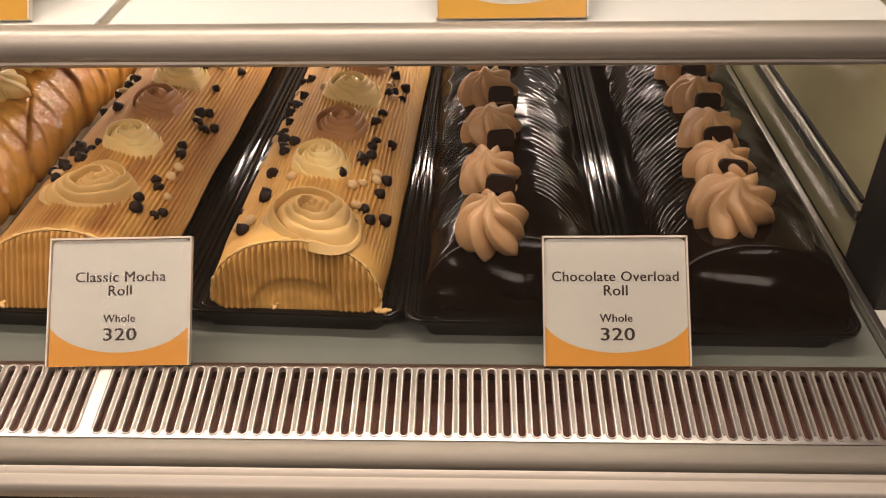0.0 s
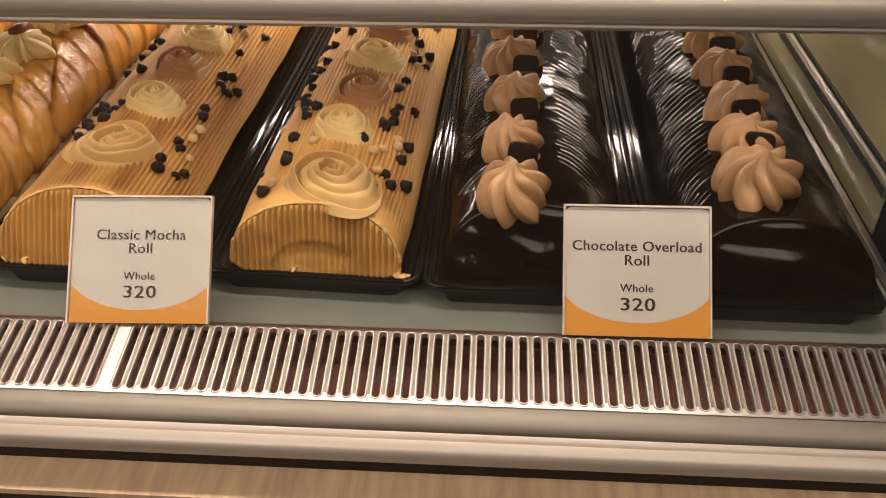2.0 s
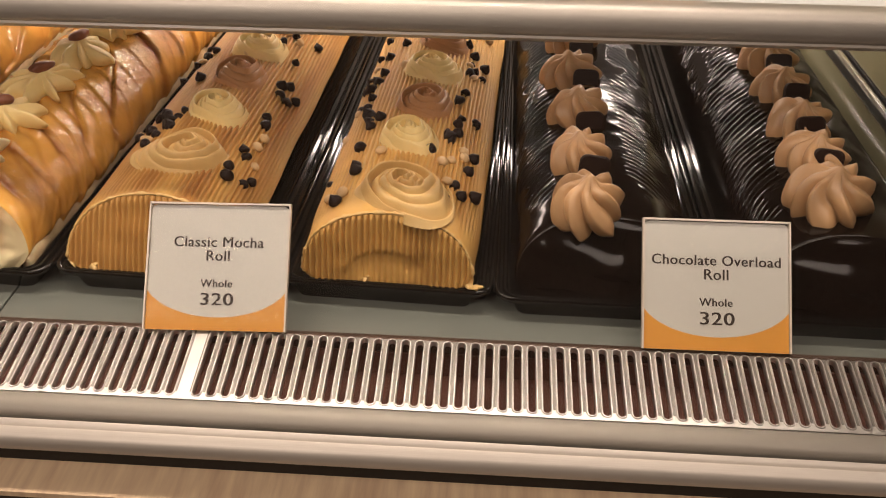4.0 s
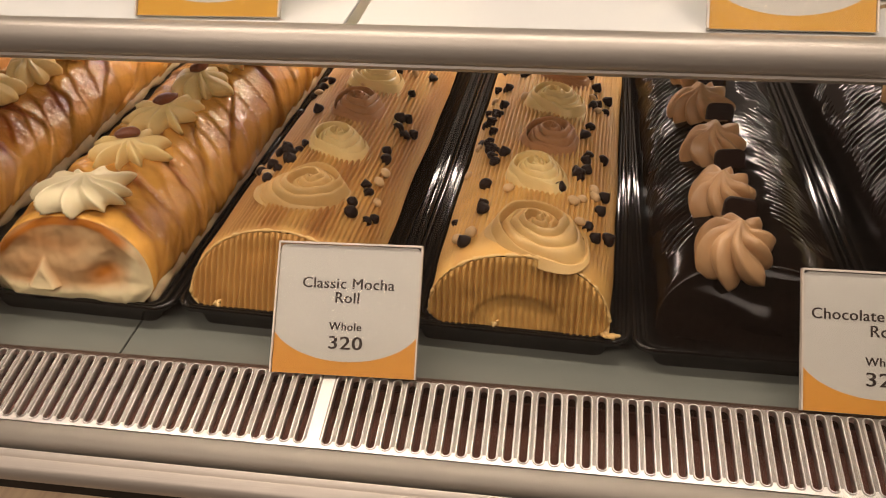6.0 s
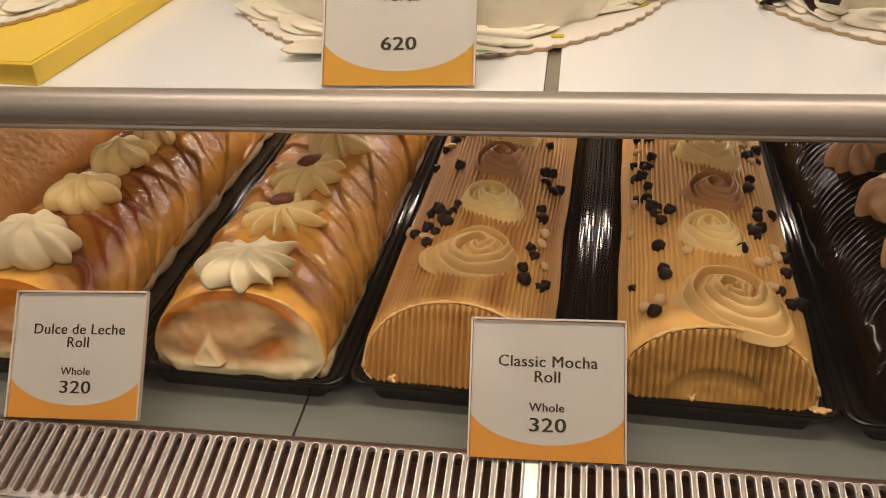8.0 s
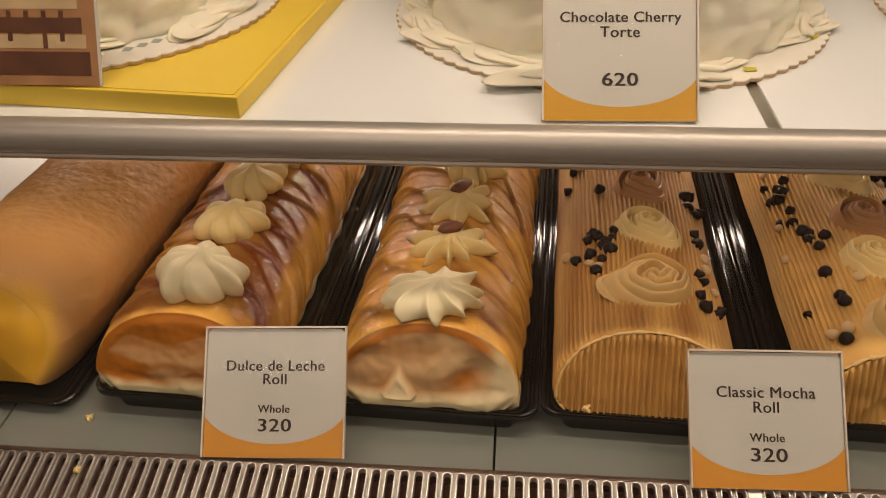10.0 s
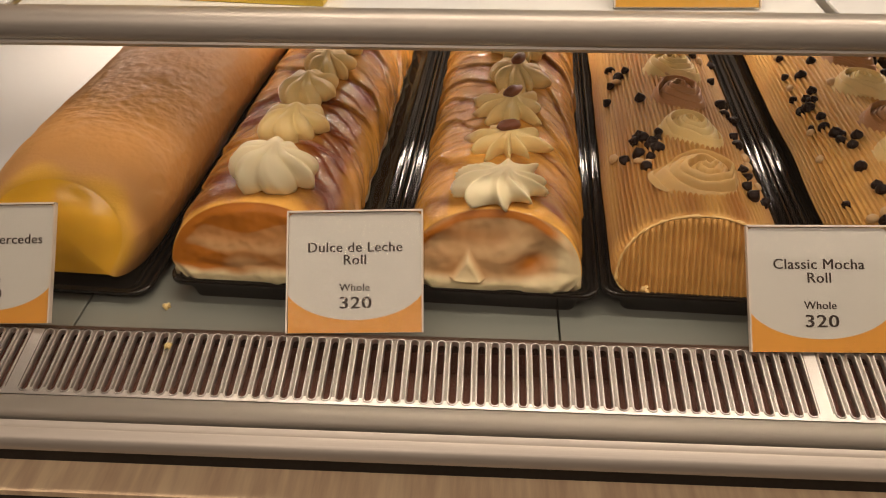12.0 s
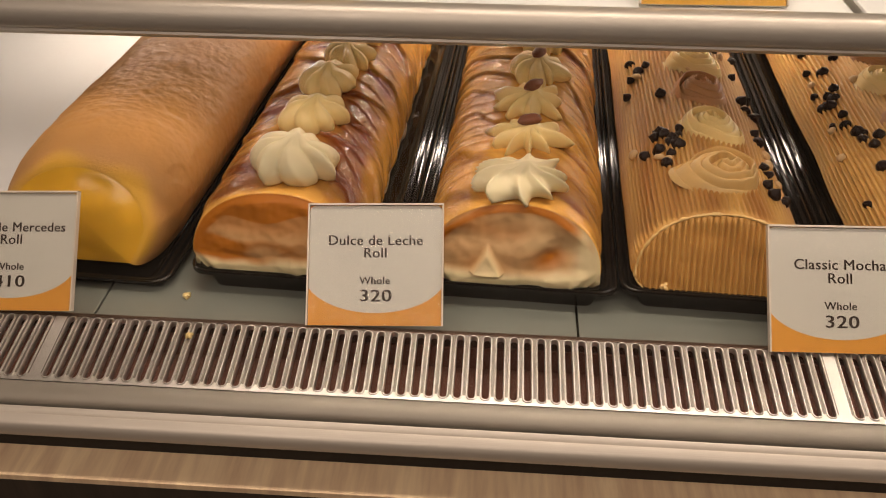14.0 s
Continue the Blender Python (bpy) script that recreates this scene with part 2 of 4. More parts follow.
def bullnose(yb, yf, z0, z1):
    """Rounded rail profile with a fine groove near its top edge."""
    pts = [(yb, z0), (yf + 0.004, z0)]
    for k in range(9):
        a = -math.pi / 2 + math.pi * k / 8 * 0.82
        pts.append((yf + 0.006 - 0.006 * math.cos(a), (z0 + z1) / 2 - 0.001 + (z1 - z0) / 2 * 0.86 * math.sin(a)))
    pts += [(yf + 0.0075, z1 - 0.0016), (yf + 0.0082, z1 - 0.0028), (yf + 0.009, z1 - 0.0016), (yf + 0.011, z1), (yb, z1)]
    return pts


sharp(part("front_rail", extrusion(bullnose(0.4304, 0.4185, 0.9873, 1.0047), X0, X1), RAIL, case, "rounded satin aluminium rail"), 50)
sill = [(0.4500, 0.9960)]
for k in range(10):
    a = math.pi / 2 * k / 9
    sill.append((0.4500 - 0.0125 * math.sin(a), 0.9972 + 0.0080 * math.cos(a)))
sill.append((0.4375, 0.9960))
sharp(part("sill", extrusion(sill, X0, X1), SILL, case, "satin aluminium sill"), 50)
part("channel", box(X0, X1, 0.4306, 0.4500, 0.976, 0.9955), BLACK, case, "dark glazing channel", smooth=False)
pane = part("front_glass", box(X0, X1, 0.4316, 0.4346, 0.9957, 1.76), GLASS, case, "clear glass front", smooth=False)
pane.visible_shadow = False
part("duct", box(X0, X1, 0.4510, 0.5035, 0.972, 0.986), DUCT, case, "brown air duct", smooth=False)
part("duct_wall", box(X0, X1, 0.4990, 0.5035, 0.9862, 1.0040), DUCT, case, smooth=False)
part("back_strip", box(X0, X1, 0.5002, 0.5037, 1.0042, 1.0148, 0.0006), BRONZE, case, "polished bronze trim strip", smooth=False)

# grille: plate with rimmed slots, sloping down to the front
PITCH = 0.494 / 57.86
G_Y0, G_Z0, G_Y1, G_Z1 = 0.4503, 1.0058, 0.5000, 1.0146
G_LEN = math.hypot(G_Y1 - G_Y0, G_Z1 - G_Z0)
G_TILT = math.degrees(math.atan2(G_Z1 - G_Z0, G_Y1 - G_Y0))


def slot_ring(r, half, mid):
    pts = []
    for end, a0 in ((1, 0), (-1, 180)):
        for k in range(9):
            a = radians(a0 + 22.5 * k)
            pts.append((r * math.cos(a), mid + end * (half - 0.0021) + r * math.sin(a)))
    return pts


def cell_ring(p, lo, hi, half, mid):
    q, h = p / 2, half - 0.0021
    top = [(q, mid + h), (q, (mid + h + hi) / 2), (q, hi), (q / 2, hi), (0, hi), (-q / 2, hi), (-q, hi), (-q, (mid + h + hi) / 2), (-q, mid + h)]
    bot = [(-q, mid - h), (-q, (mid - h + lo) / 2), (-q, lo), (-q / 2, lo), (0, lo), (q / 2, lo), (q, lo), (q, (mid - h + lo) / 2), (q, mid - h)]
    return top + bot


def grille_panel(x_bar, count):
    bm = bmesh.new()
    half, mid = 0.0232, 0.0262

    def add(ring, z):
        return [bm.verts.new((x, y, z)) for x, y in ring]

    for k in range(count + 1):
        cx = (k - 0.07) * PITCH
        if k == 0:
            vs = [bm.verts.new(p) for p in ((-PITCH * 0.43, 0, 0), (PITCH * 0.43, 0, 0), (PITCH * 0.43, G_LEN, 0), (-PITCH * 0.43, G_LEN, 0))]
            bm.faces.new(vs)
            continue
        rings = [(cell_ring(PITCH, 0, G_LEN, half, mid), 0), (slot_ring(0.00345, half, mid), 0), (slot_ring(0.0030, half, mid), 0.0008),
                 (slot_ring(0.0025, half, mid), 0.0008), (slot_ring(0.0021, half, mid), 0.0001), (slot_ring(0.0021, half, mid), -0.0035)]
        made = [add([(cx + x, y) for x, y in r], z) for r, z in rings]
        n = len(made[0])
        for lvl, (a, b) in enumerate(zip(made, made[1:])):
            for i in range(n):
                fc = bm.faces.new((a[i], a[(i + 1) % n], b[(i + 1) % n], b[i]))
                # flats between rims take the shaded copy, so the rims look lit
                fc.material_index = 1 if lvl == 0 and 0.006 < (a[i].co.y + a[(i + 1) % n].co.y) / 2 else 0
    bmesh.ops.remove_doubles(bm, verts=bm.verts[:], dist=0.00002)
    # folded front and back lips
    for y, dz in ((0, -0.004), (G_LEN, -0.006)):
        vs = [bm.verts.new(p) for p in ((-PITCH * 0.43, y, 0), ((count + 0.43) * PITCH, y, 0), ((count + 0.43) * PITCH, y, dz), (-PITCH * 0.43, y, dz))]
        bm.faces.new(vs)
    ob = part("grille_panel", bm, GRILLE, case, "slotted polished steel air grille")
    ob.data.materials.append(SHADED_PLATE)
    ob.matrix_local = pose(x_bar, G_Y0, G_Z0, G_TILT, 0, 0)
    return sharp(ob, 40)


for xb, cnt in ((-1.192, 57), (-0.698, 57), (-0.204, 57)):
    grille_panel(xb, cnt)

# lower deck of frosted panels with thin joints
part("deck_panel", box(X0, -0.8100, 0.5045, 1.06, 0.986, 0.9956, 0.0006), SHELF, case, "glossy white deck panel", smooth=False)
for xa, xb in ((-0.8085, -0.6915), (-0.690, -0.3565), (-0.3550, 0.2900)):
    part("deck_panel", box(xa, xb, 0.5045, 1.06, 0.986, 0.9956, 0.0006), DECK, case, "frosted grey-green deck panel", smooth=False)
part("deck_tray", box(X0, X1, 0.5045, 1.07, 0.972, 0.9855), BLACK, case, smooth=False)
# unseen back panel, kept dark so the ganache does not mirror it
part("back_wall", box(X0, X1, 1.07, 1.085, 0.98, 1.76), SHEEN_STOP, case, "unseen inner back panel, darkened to cut reflections", smooth=False)

# upper shelf
for xa, xb in ((X0, -0.717), (-0.709, -0.205), (-0.197, 0.272)):
    part("shelf_panel", box(xa, xb, 0.6058, 1.05, 1.1850, 1.1930, 0.0008), SHELF, case, "glossy white upper shelf panel", smooth=False)
for xa in (-0.717, -0.205):
    part("shelf_joint", box(xa + 0.0003, xa + 0.0077, 0.6058, 1.05, 1.1840, 1.1915), STEEL, case, "steel joint strip", smooth=False)
# added dark sheet below the shelf, cuts bounce and sheen on the cakes
part("under_shelf_sheen_sheet", box(X0, 0.272, 0.6373, 0.9938, 1.1815, 1.1838), SHEEN_STOP, case, "added dark sheet under the shelf that cuts reflections", smooth=False)
rail = [(0.6063, 1.1715)]
rail += [(0.5948, 1.1715), (0.5918, 1.1722), (0.5904, 1.1745), (0.5912, 1.1760), (0.5900, 1.1772)]
for k in range(8):
    a = math.pi * k / 7 * 0.5
    rail.append((0.5893 + 0.0105 * (1 - math.cos(a)), 1.1785 + 0.0155 * math.sin(a)))
rail += [(0.6033, 1.1945), (0.6055, 1.1938), (0.6055, 1.1850)]
sharp(part("shelf_rail", extrusion(rail, X0, 0.289), SATIN, case, "rounded satin aluminium shelf edge"), 40)
part("led_housing", box(X0, 0.267, 0.6208, 0.6368, 1.1692, 1.1846), WHITE, case, "shelf light housing", smooth=False)
part("led_housing", box(X0, 0.267, 0.9948, 1.0208, 1.1735, 1.1846), WHITE, case, "shelf light housing", smooth=False)

# end of the case
part("end_channel", box(0.2905, 0.2965, 0.5030, 1.0600, 0.9863, 1.0023, 0.0010), STEEL, case, "steel base channel", smooth=False)
part("end_glass", box(0.3020, 0.3070, 0.6380, 1.0680, 0.9965, 1.7000), TINTED, case, "tinted glass end panel", smooth=False)
part("end_bar", box(0.2980, 0.3090, 0.6385, 1.0600, 1.0300, 1.0390, 0.0015), STEEL, case, "steel end bar", smooth=False)
part("end_bar", box(0.2995, 0.3095, 0.6385, 1.0600, 1.0450, 1.0490, 0.0010), BLACK, case, smooth=False)
part("end_post", box(0.3000, 0.3300, 0.5780, 0.6375, 0.9963, 1.7600, 0.0020), BLACK, case, "black end post", smooth=False)
part("post_foot", box(0.2970, 0.3440, 0.5050, 0.5775, 0.9863, 0.9978, 0.0010), WHITE, case, smooth=False)
part("outer_panel", box(0.3455, 0.3630, 0.4080, 1.0850, 0.0000, 1.0238), DARKWOOD, case, smooth=False)

# canopy
part("canopy", box(X0, X1, 0.42, 1.09, 1.79, 1.86, 0.004), SATIN, case, "aluminium canopy", smooth=False)
part("canopy_light", box(-0.77, 0.29, 0.575, 0.625, 1.772, 1.789), LED, case, "warm canopy light strip", smooth=False)
part("side_wall", box(X0 - 0.02, X0 - 0.001, 0.42, 1.085, 0.0, 1.788), WHITE, case, smooth=False)

# ---- trays ----
DECK_Z = 0.9958


def rounded_rect(hw, y0, y1, r, z, n=5):
    pts = []
    for cx, cy, a0 in ((hw - r, y1 - r, 0), (-hw + r, y1 - r, 90), (-hw + r, y0 + r, 180), (hw - r, y0 + r, 270)):
        for k in range(n + 1):
            a = radians(a0 + 90 * k / n)
            pts.append((cx + r * math.cos(a), cy + r * math.sin(a), z))
    return pts


def tray(x, y, length=0.475, hw=0.0728, turn=0.0, height=0.0175):
    t = thing("cake_tray", pose(x, y, DECK_Z, 0, 0, turn), "glossy black plastic cake tray with ridged rim", "tray", "cake trays in the case")
    h = height
    prof = [(0.0150, 0.0), (0.0100, h * 0.70), (0.0080, h * 0.80), (0.0, h * 0.84), (0.0, h), (0.0010, h + 0.0010), (0.0026, h + 0.0010), (0.0036, h - 0.0014),
            (0.0052, h - 0.0016), (0.0062, h + 0.0008), (0.0078, h + 0.0008), (0.0090, h - 0.0016), (0.0104, h - 0.0016), (0.0114, h + 0.0002), (0.0128, h), (0.0150, h - 0.004), (0.020, h - 0.005)]
    rings = []
    for i, z in prof:
        fy = i * 0.45
        rings.append(rounded_rect(hw - i, fy, length - i, max(0.0035, 0.013 - i * 0.4), z))
    bm = loops_mesh(rings, close_first=True, close_last=True)
    bmesh.ops.recalc_face_normals(bm, faces=bm.faces[:])
    sharp(part("tray_shell", bm, PLASTIC, t), 60)
    return t


# ---- roll cakes ----


class Roll:
    """The shape of one roll: a domed log, local x across, y along from its front, z up from the deck."""

    def __init__(self, hw, top, zc, base, expo=2.0):
        self.hw, self.h, self.zc, self.base, self.expo = hw, top - zc, zc, base, expo

    def section(self, n):
        out, e = [], 2 / self.expo
        for k in range(n):
            a = math.pi * 1.16 - math.pi * 1.32 * k / (n - 1)
            c, s = math.cos(a), math.sin(a)
            x = self.hw * math.copysign(abs(c) ** e, c)
            z = self.zc + (self.h * abs(s) ** e if s > 0 else -(self.zc - self.base) * min(1, abs(s) / math.sin(math.pi * 0.16)))
            if s < 0:
                x *= 1 - 0.10 * min(1, abs(s) / 0.48)
            out.append((x, z))
        return out

    def z_at(self, x):
        u = min(0.995, abs(x) / self.hw)
        return self.zc + self.h * (1 - u ** self.expo) ** (1 / self.expo)

    def lean_at(self, x):
        u = max(-0.98, min(0.98, x / self.hw))
        return math.degrees(math.atan2(u * self.h, math.sqrt(1 - u * u) * self.hw))


def log_mesh(roll, length, n, ys, relief, tone=None, lean=0.0, turn_in=0.025, turn_len=0.006):
    """Skin of a roll with a relief along its normals; returns a bmesh with the attribute tone."""
    bm = bmesh.new()
    lay = bm.verts.layers.float.new("tone")
    sec = roll.section(n)
    nor, arc, run = [], [], 0.0
    for i, (x, z) in enumerate(sec):
        a, b = sec[max(0, i - 1)], sec[min(n - 1, i + 1)]
        t = Vector((b[0] - a[0], b[1] - a[1])).normalized()
        nor.append((-t.y, t.x))
        run += math.hypot(x - sec[i - 1][0], z - sec[i - 1][1]) if i else 0.0
        arc.append(run)
    rows = []
    for y in ys:
        soft = 1 - turn_in * (1 - math.sqrt(1 - (1 - min(1.0, y / turn_len)) ** 2)) - 0.04 * smoothstep(length - 0.01, length, y)
        row = []
        for (x, z), (nx, nz), s in zip(sec, nor, arc):
            d = relief(s - run / 2, y) * smoothstep(-0.001, 0.008, y)
            zz = roll.zc + (z - roll.zc) * soft
            v = bm.verts.new((x * soft + nx * d, y + lean * max(0, zz - roll.base) / (roll.h + roll.zc) * (1 - smoothstep(0, 0.2, y)), zz + nz * d))
            v[lay] = tone(s - run / 2, y) if tone else 0.0
            row.append(v)
        rows.append(row)
    for r0, r1 in zip(rows, rows[1:]):
        for i in range(n - 1):
            bm.faces.new((r0[i], r0[i + 1], r1[i + 1], r1[i]))
    bm.faces.new(rows[-1])
    return bm, rows[0], lay


def cap_mesh(roll, n, rings, relief, tone, lean, scale=0.95):
    """The front end of a roll as rings drawn in from its outline."""
    bm = bmesh.new()
    lay = bm.verts.layers.float.new("tone")
    sec = [(x * scale, roll.zc + (z - roll.zc) * scale) for x, z in roll.section(n)]
    # carry the outline on along the foot of the end
    m = n // 2
    (xa, za), (xb, zb) = sec[-1], sec[0]
    sec += [(xa + (xb - xa) * k / m, za + (zb - za) * k / m) for k in range(1, m)]
    n = len(sec)
    cz = roll.zc + roll.h * 0.25
    loops = []
    for k in range(rings + 1):
        f = 1 - k / (rings + 0.6)
        loop = []
        for x, z in sec:
            px, pz = x * f, cz + (z - cz) * f
            y = lean * max(0, pz - roll.base) / (roll.h + roll.zc) + relief(px, pz, f)
            v = bm.verts.new((px, y, pz))
            v[lay] = tone(px, pz)
            loop.append(v)
        loops.append(loop)
    for a, b in zip(loops, loops[1:]):
        for i in range(n):
            bm.faces.new((a[i], b[i], b[(i + 1) % n], a[(i + 1) % n]))
    bm.faces.new(loops[-1])
    bmesh.ops.recalc_face_normals(bm, faces=bm.faces[:])
    return bm


def comb_cap(roll, cols, rows, relief, tone, lean, scale):
    """The front end of a roll as upright columns, for a combed face."""
    bm = bmesh.new()
    lay = bm.verts.layers.float.new("tone")
    sec = [(x * scale, roll.zc + (z - roll.zc) * scale) for x, z in roll.section(400)]
    top = [q for q in sec if q[1] >= roll.zc]
    wide = max(q[0] for q in top)
    foot_x, foot_z = abs(sec[-1][0]), sec[-1][1]
    side = sorted((x, z) for x, z in sec if z < roll.zc and x > 0)
    grid = []
    for i in range(cols + 1):
        px = wide * 0.9999 * (2 * i / cols - 1)
        hi = float(np.interp(px, [q[0] for q in top], [q[1] for q in top]))
        lo = foot_z if abs(px) <= foot_x else float(np.interp(abs(px), [q[0] for q in side], [q[1] for q in side]))
        col = []
        for j in range(rows + 1):
            pz = lo + (hi - lo) * j / rows
            f = 1 - min(1.0, min(pz - lo, hi - pz, wide - abs(px)) / 0.030)
            v = bm.verts.new((px, lean * max(0, pz - roll.base) / (roll.h + roll.zc) + relief(px, pz, f), pz))
            v[lay] = tone(px, pz)
            col.append(v)
        grid.append(col)
    for a, b in zip(grid, grid[1:]):
        for j in range(rows):
            bm.faces.new((a[j], b[j], b[j + 1], a[j + 1]))
    return bm


def steps(length, n):
    """Even steps along a roll, closer together at its front."""
    return [0.0, 0.0002, 0.0008, 0.0016, 0.003, 0.005, 0.008] + [0.008 + (length - 0.012) * (k / n) for k in range(1, n + 1)] + [length]


# piped cream


def swirl_rose(radius, height, turns=2.4, seed=0.0):
    """A piped rose: finely ridged strands wound up to a heart, trailing off to one side and sunk into the icing."""
    bm = bmesh.new()
    nr, nt = 110, 120
    rows = []
    for i in range(nr + 1):
        p = 0.012 + 0.988 * i / nr
        row = []
        for j in range(nt):
            a = 2 * math.pi * j / nt
            warp = 0.16 * wob(p * 2.2 + seed, math.cos(a) * 1.2, math.sin(a) * 1.2)
            turn = a / (2 * math.pi)
            rope = (turns * p ** 0.85 - turn + warp) % 1.0
            swell = (1 - rope) ** 0.9 * smoothstep(0.0, 0.09, rope)
            fine = abs(math.sin(math.pi * (turns * 3.0 * p ** 0.85 - 3 * turn + 3 * warp))) ** 0.6
            fall = (1 - p ** 2.4) ** 0.9
            grow = smoothstep(0.0, 0.30, 1 - p)
            tail = max(0.0, math.cos(a)) ** 4
            r = radius * p * (1 + 0.05 * math.sin(2 * a + seed) + 0.07 * wob(math.cos(a) * 2, math.sin(a) * 2, seed) + 0.34 * tail * p)
            z = height * (0.52 * fall + 0.46 * swell * (0.25 + 0.75 * grow) + 0.20 * fine * (0.3 + 0.7 * grow)) - 0.0024 * (1 - grow)
            row.append(bm.verts.new((r * math.cos(a), r * math.sin(a) - 0.30 * radius * tail * p * p, z)))
        rows.append(row)
    for r0, r1 in zip(rows, rows[1:]):
        for j in range(nt):
            bm.faces.new((r0[j], r1[j], r1[(j + 1) % nt], r0[(j + 1) % nt]))
    bm.faces.new(rows[0])
    bmesh.ops.recalc_face_normals(bm, faces=bm.faces[:])
    return bm


def star_drop(radius, height, lobes=8, depth=0.2, twist=0.9, tip=0.25, seed=0.0, spread=0.0, petal=False):
    """A drop piped with a star nozzle: twisted lobes drawn up to a tip."""
    bm = bmesh.new()
    nr, nt = 26, lobes * 16
    rows = []
    for i in range(nr + 1):
        f = 0.02 + 1.93 * i / nr
        row = []
        for j in range(nt):
            a = 2 * math.pi * j / nt
            ph = lobes * (a + 0.30 * wob(math.cos(a) * 1.3, math.sin(a) * 1.3, seed + 7) - twist * (f / 1.6)) / 2
            fold = 1 - 2 * abs(math.sin(ph)) ** 0.8 if petal else abs(math.cos(ph)) ** 0.75 * 2 - 1
            fold += (0.05 * math.cos(4 * ph + 1.0) if petal else 0.30 * math.exp(-(math.sin(ph) / 0.20) ** 2)) * smoothstep(0.3, 0.8, f)
            amp = depth * smoothstep(0.05, 0.7, f) * (1 + 0.9 * wob(math.cos(a) * 1.7, math.sin(a) * 1.7, seed + 3))
            r = radius * (math.sin(min(f, 1.95)) ** 0.85) * (1 + amp * fold + spread * 0.2 * wob(math.cos(a), math.sin(a), seed))
            z = height * (math.cos(f) * (1 + 0.12 * fold * smoothstep(0.1, 0.6, f)) + 0.30) / 1.30 + height * tip * max(0, 1 - f / 0.35) ** 1.6
            row.append(bm.verts.new((r * math.cos(a) + 0.10 * radius * max(0, 1 - f / 0.4), r * math.sin(a), z)))
        rows.append(row)
    for r0, r1 in zip(rows, rows[1:]):
        for j in range(nt):
            bm.faces.new((r0[j], r1[j], r1[(j + 1) % nt], r0[(j + 1) % nt]))
    bm.faces.new(rows[0])
    bm.faces.new(rows[-1][::-1])
    bmesh.ops.recalc_face_normals(bm, faces=bm.faces[:])
    return bm


def kiss(radius, height, tip, n=10):
    """A drop-shaped baking chip."""
    rings = []
    for r, z in ((0.75, 0.0), (1.0, 0.18), (0.95, 0.40), (0.68, 0.62), (0.30, 0.82), (0.06, 1.0)) if tip else ((0.8, 0.0), (1.0, 0.3), (0.92, 0.65), (0.6, 0.92), (0.2, 1.0)):
        rings.append([(radius * r * math.cos(2 * math.pi * k / n), radius * r * math.sin(2 * math.pi * k / n), height * z) for k in range(n)])
    return loops_mesh(rings, close_first=True, close_last=True)


def set_on(name, mesh_ob, roll, x, y, lift, parent, rz=0.0, tilt=0.0, scale=1.0, label=""):
    """A copy of a part, set on the roll's surface at (x, y)."""
    ob = new(name, mesh_ob)
    ob.parent = parent
    ob.matrix_local = pose(x, y, roll.z_at(x) + lift, 0, roll.lean_at(x), 0) @ pose(0, 0, 0, tilt, 0, rz) @ Matrix.Scale(scale, 4)
    return tagged(ob, label) if label else ob


def shape_of(bm, material):
    me = bpy.data.meshes.new("piece")
    bm.normal_update()
    bm.to_mesh(me)
    bm.free()
    me.materials.append(material)
    for p in me.polygons:
        p.use_smooth = True
    return me


CHIP = shape_of(kiss(0.0046, 0.0072, True), DARKCHOC)
BUTTER = shape_of(kiss(0.0044, 0.0045, False), PALECHIP)
rng = random.Random(4)


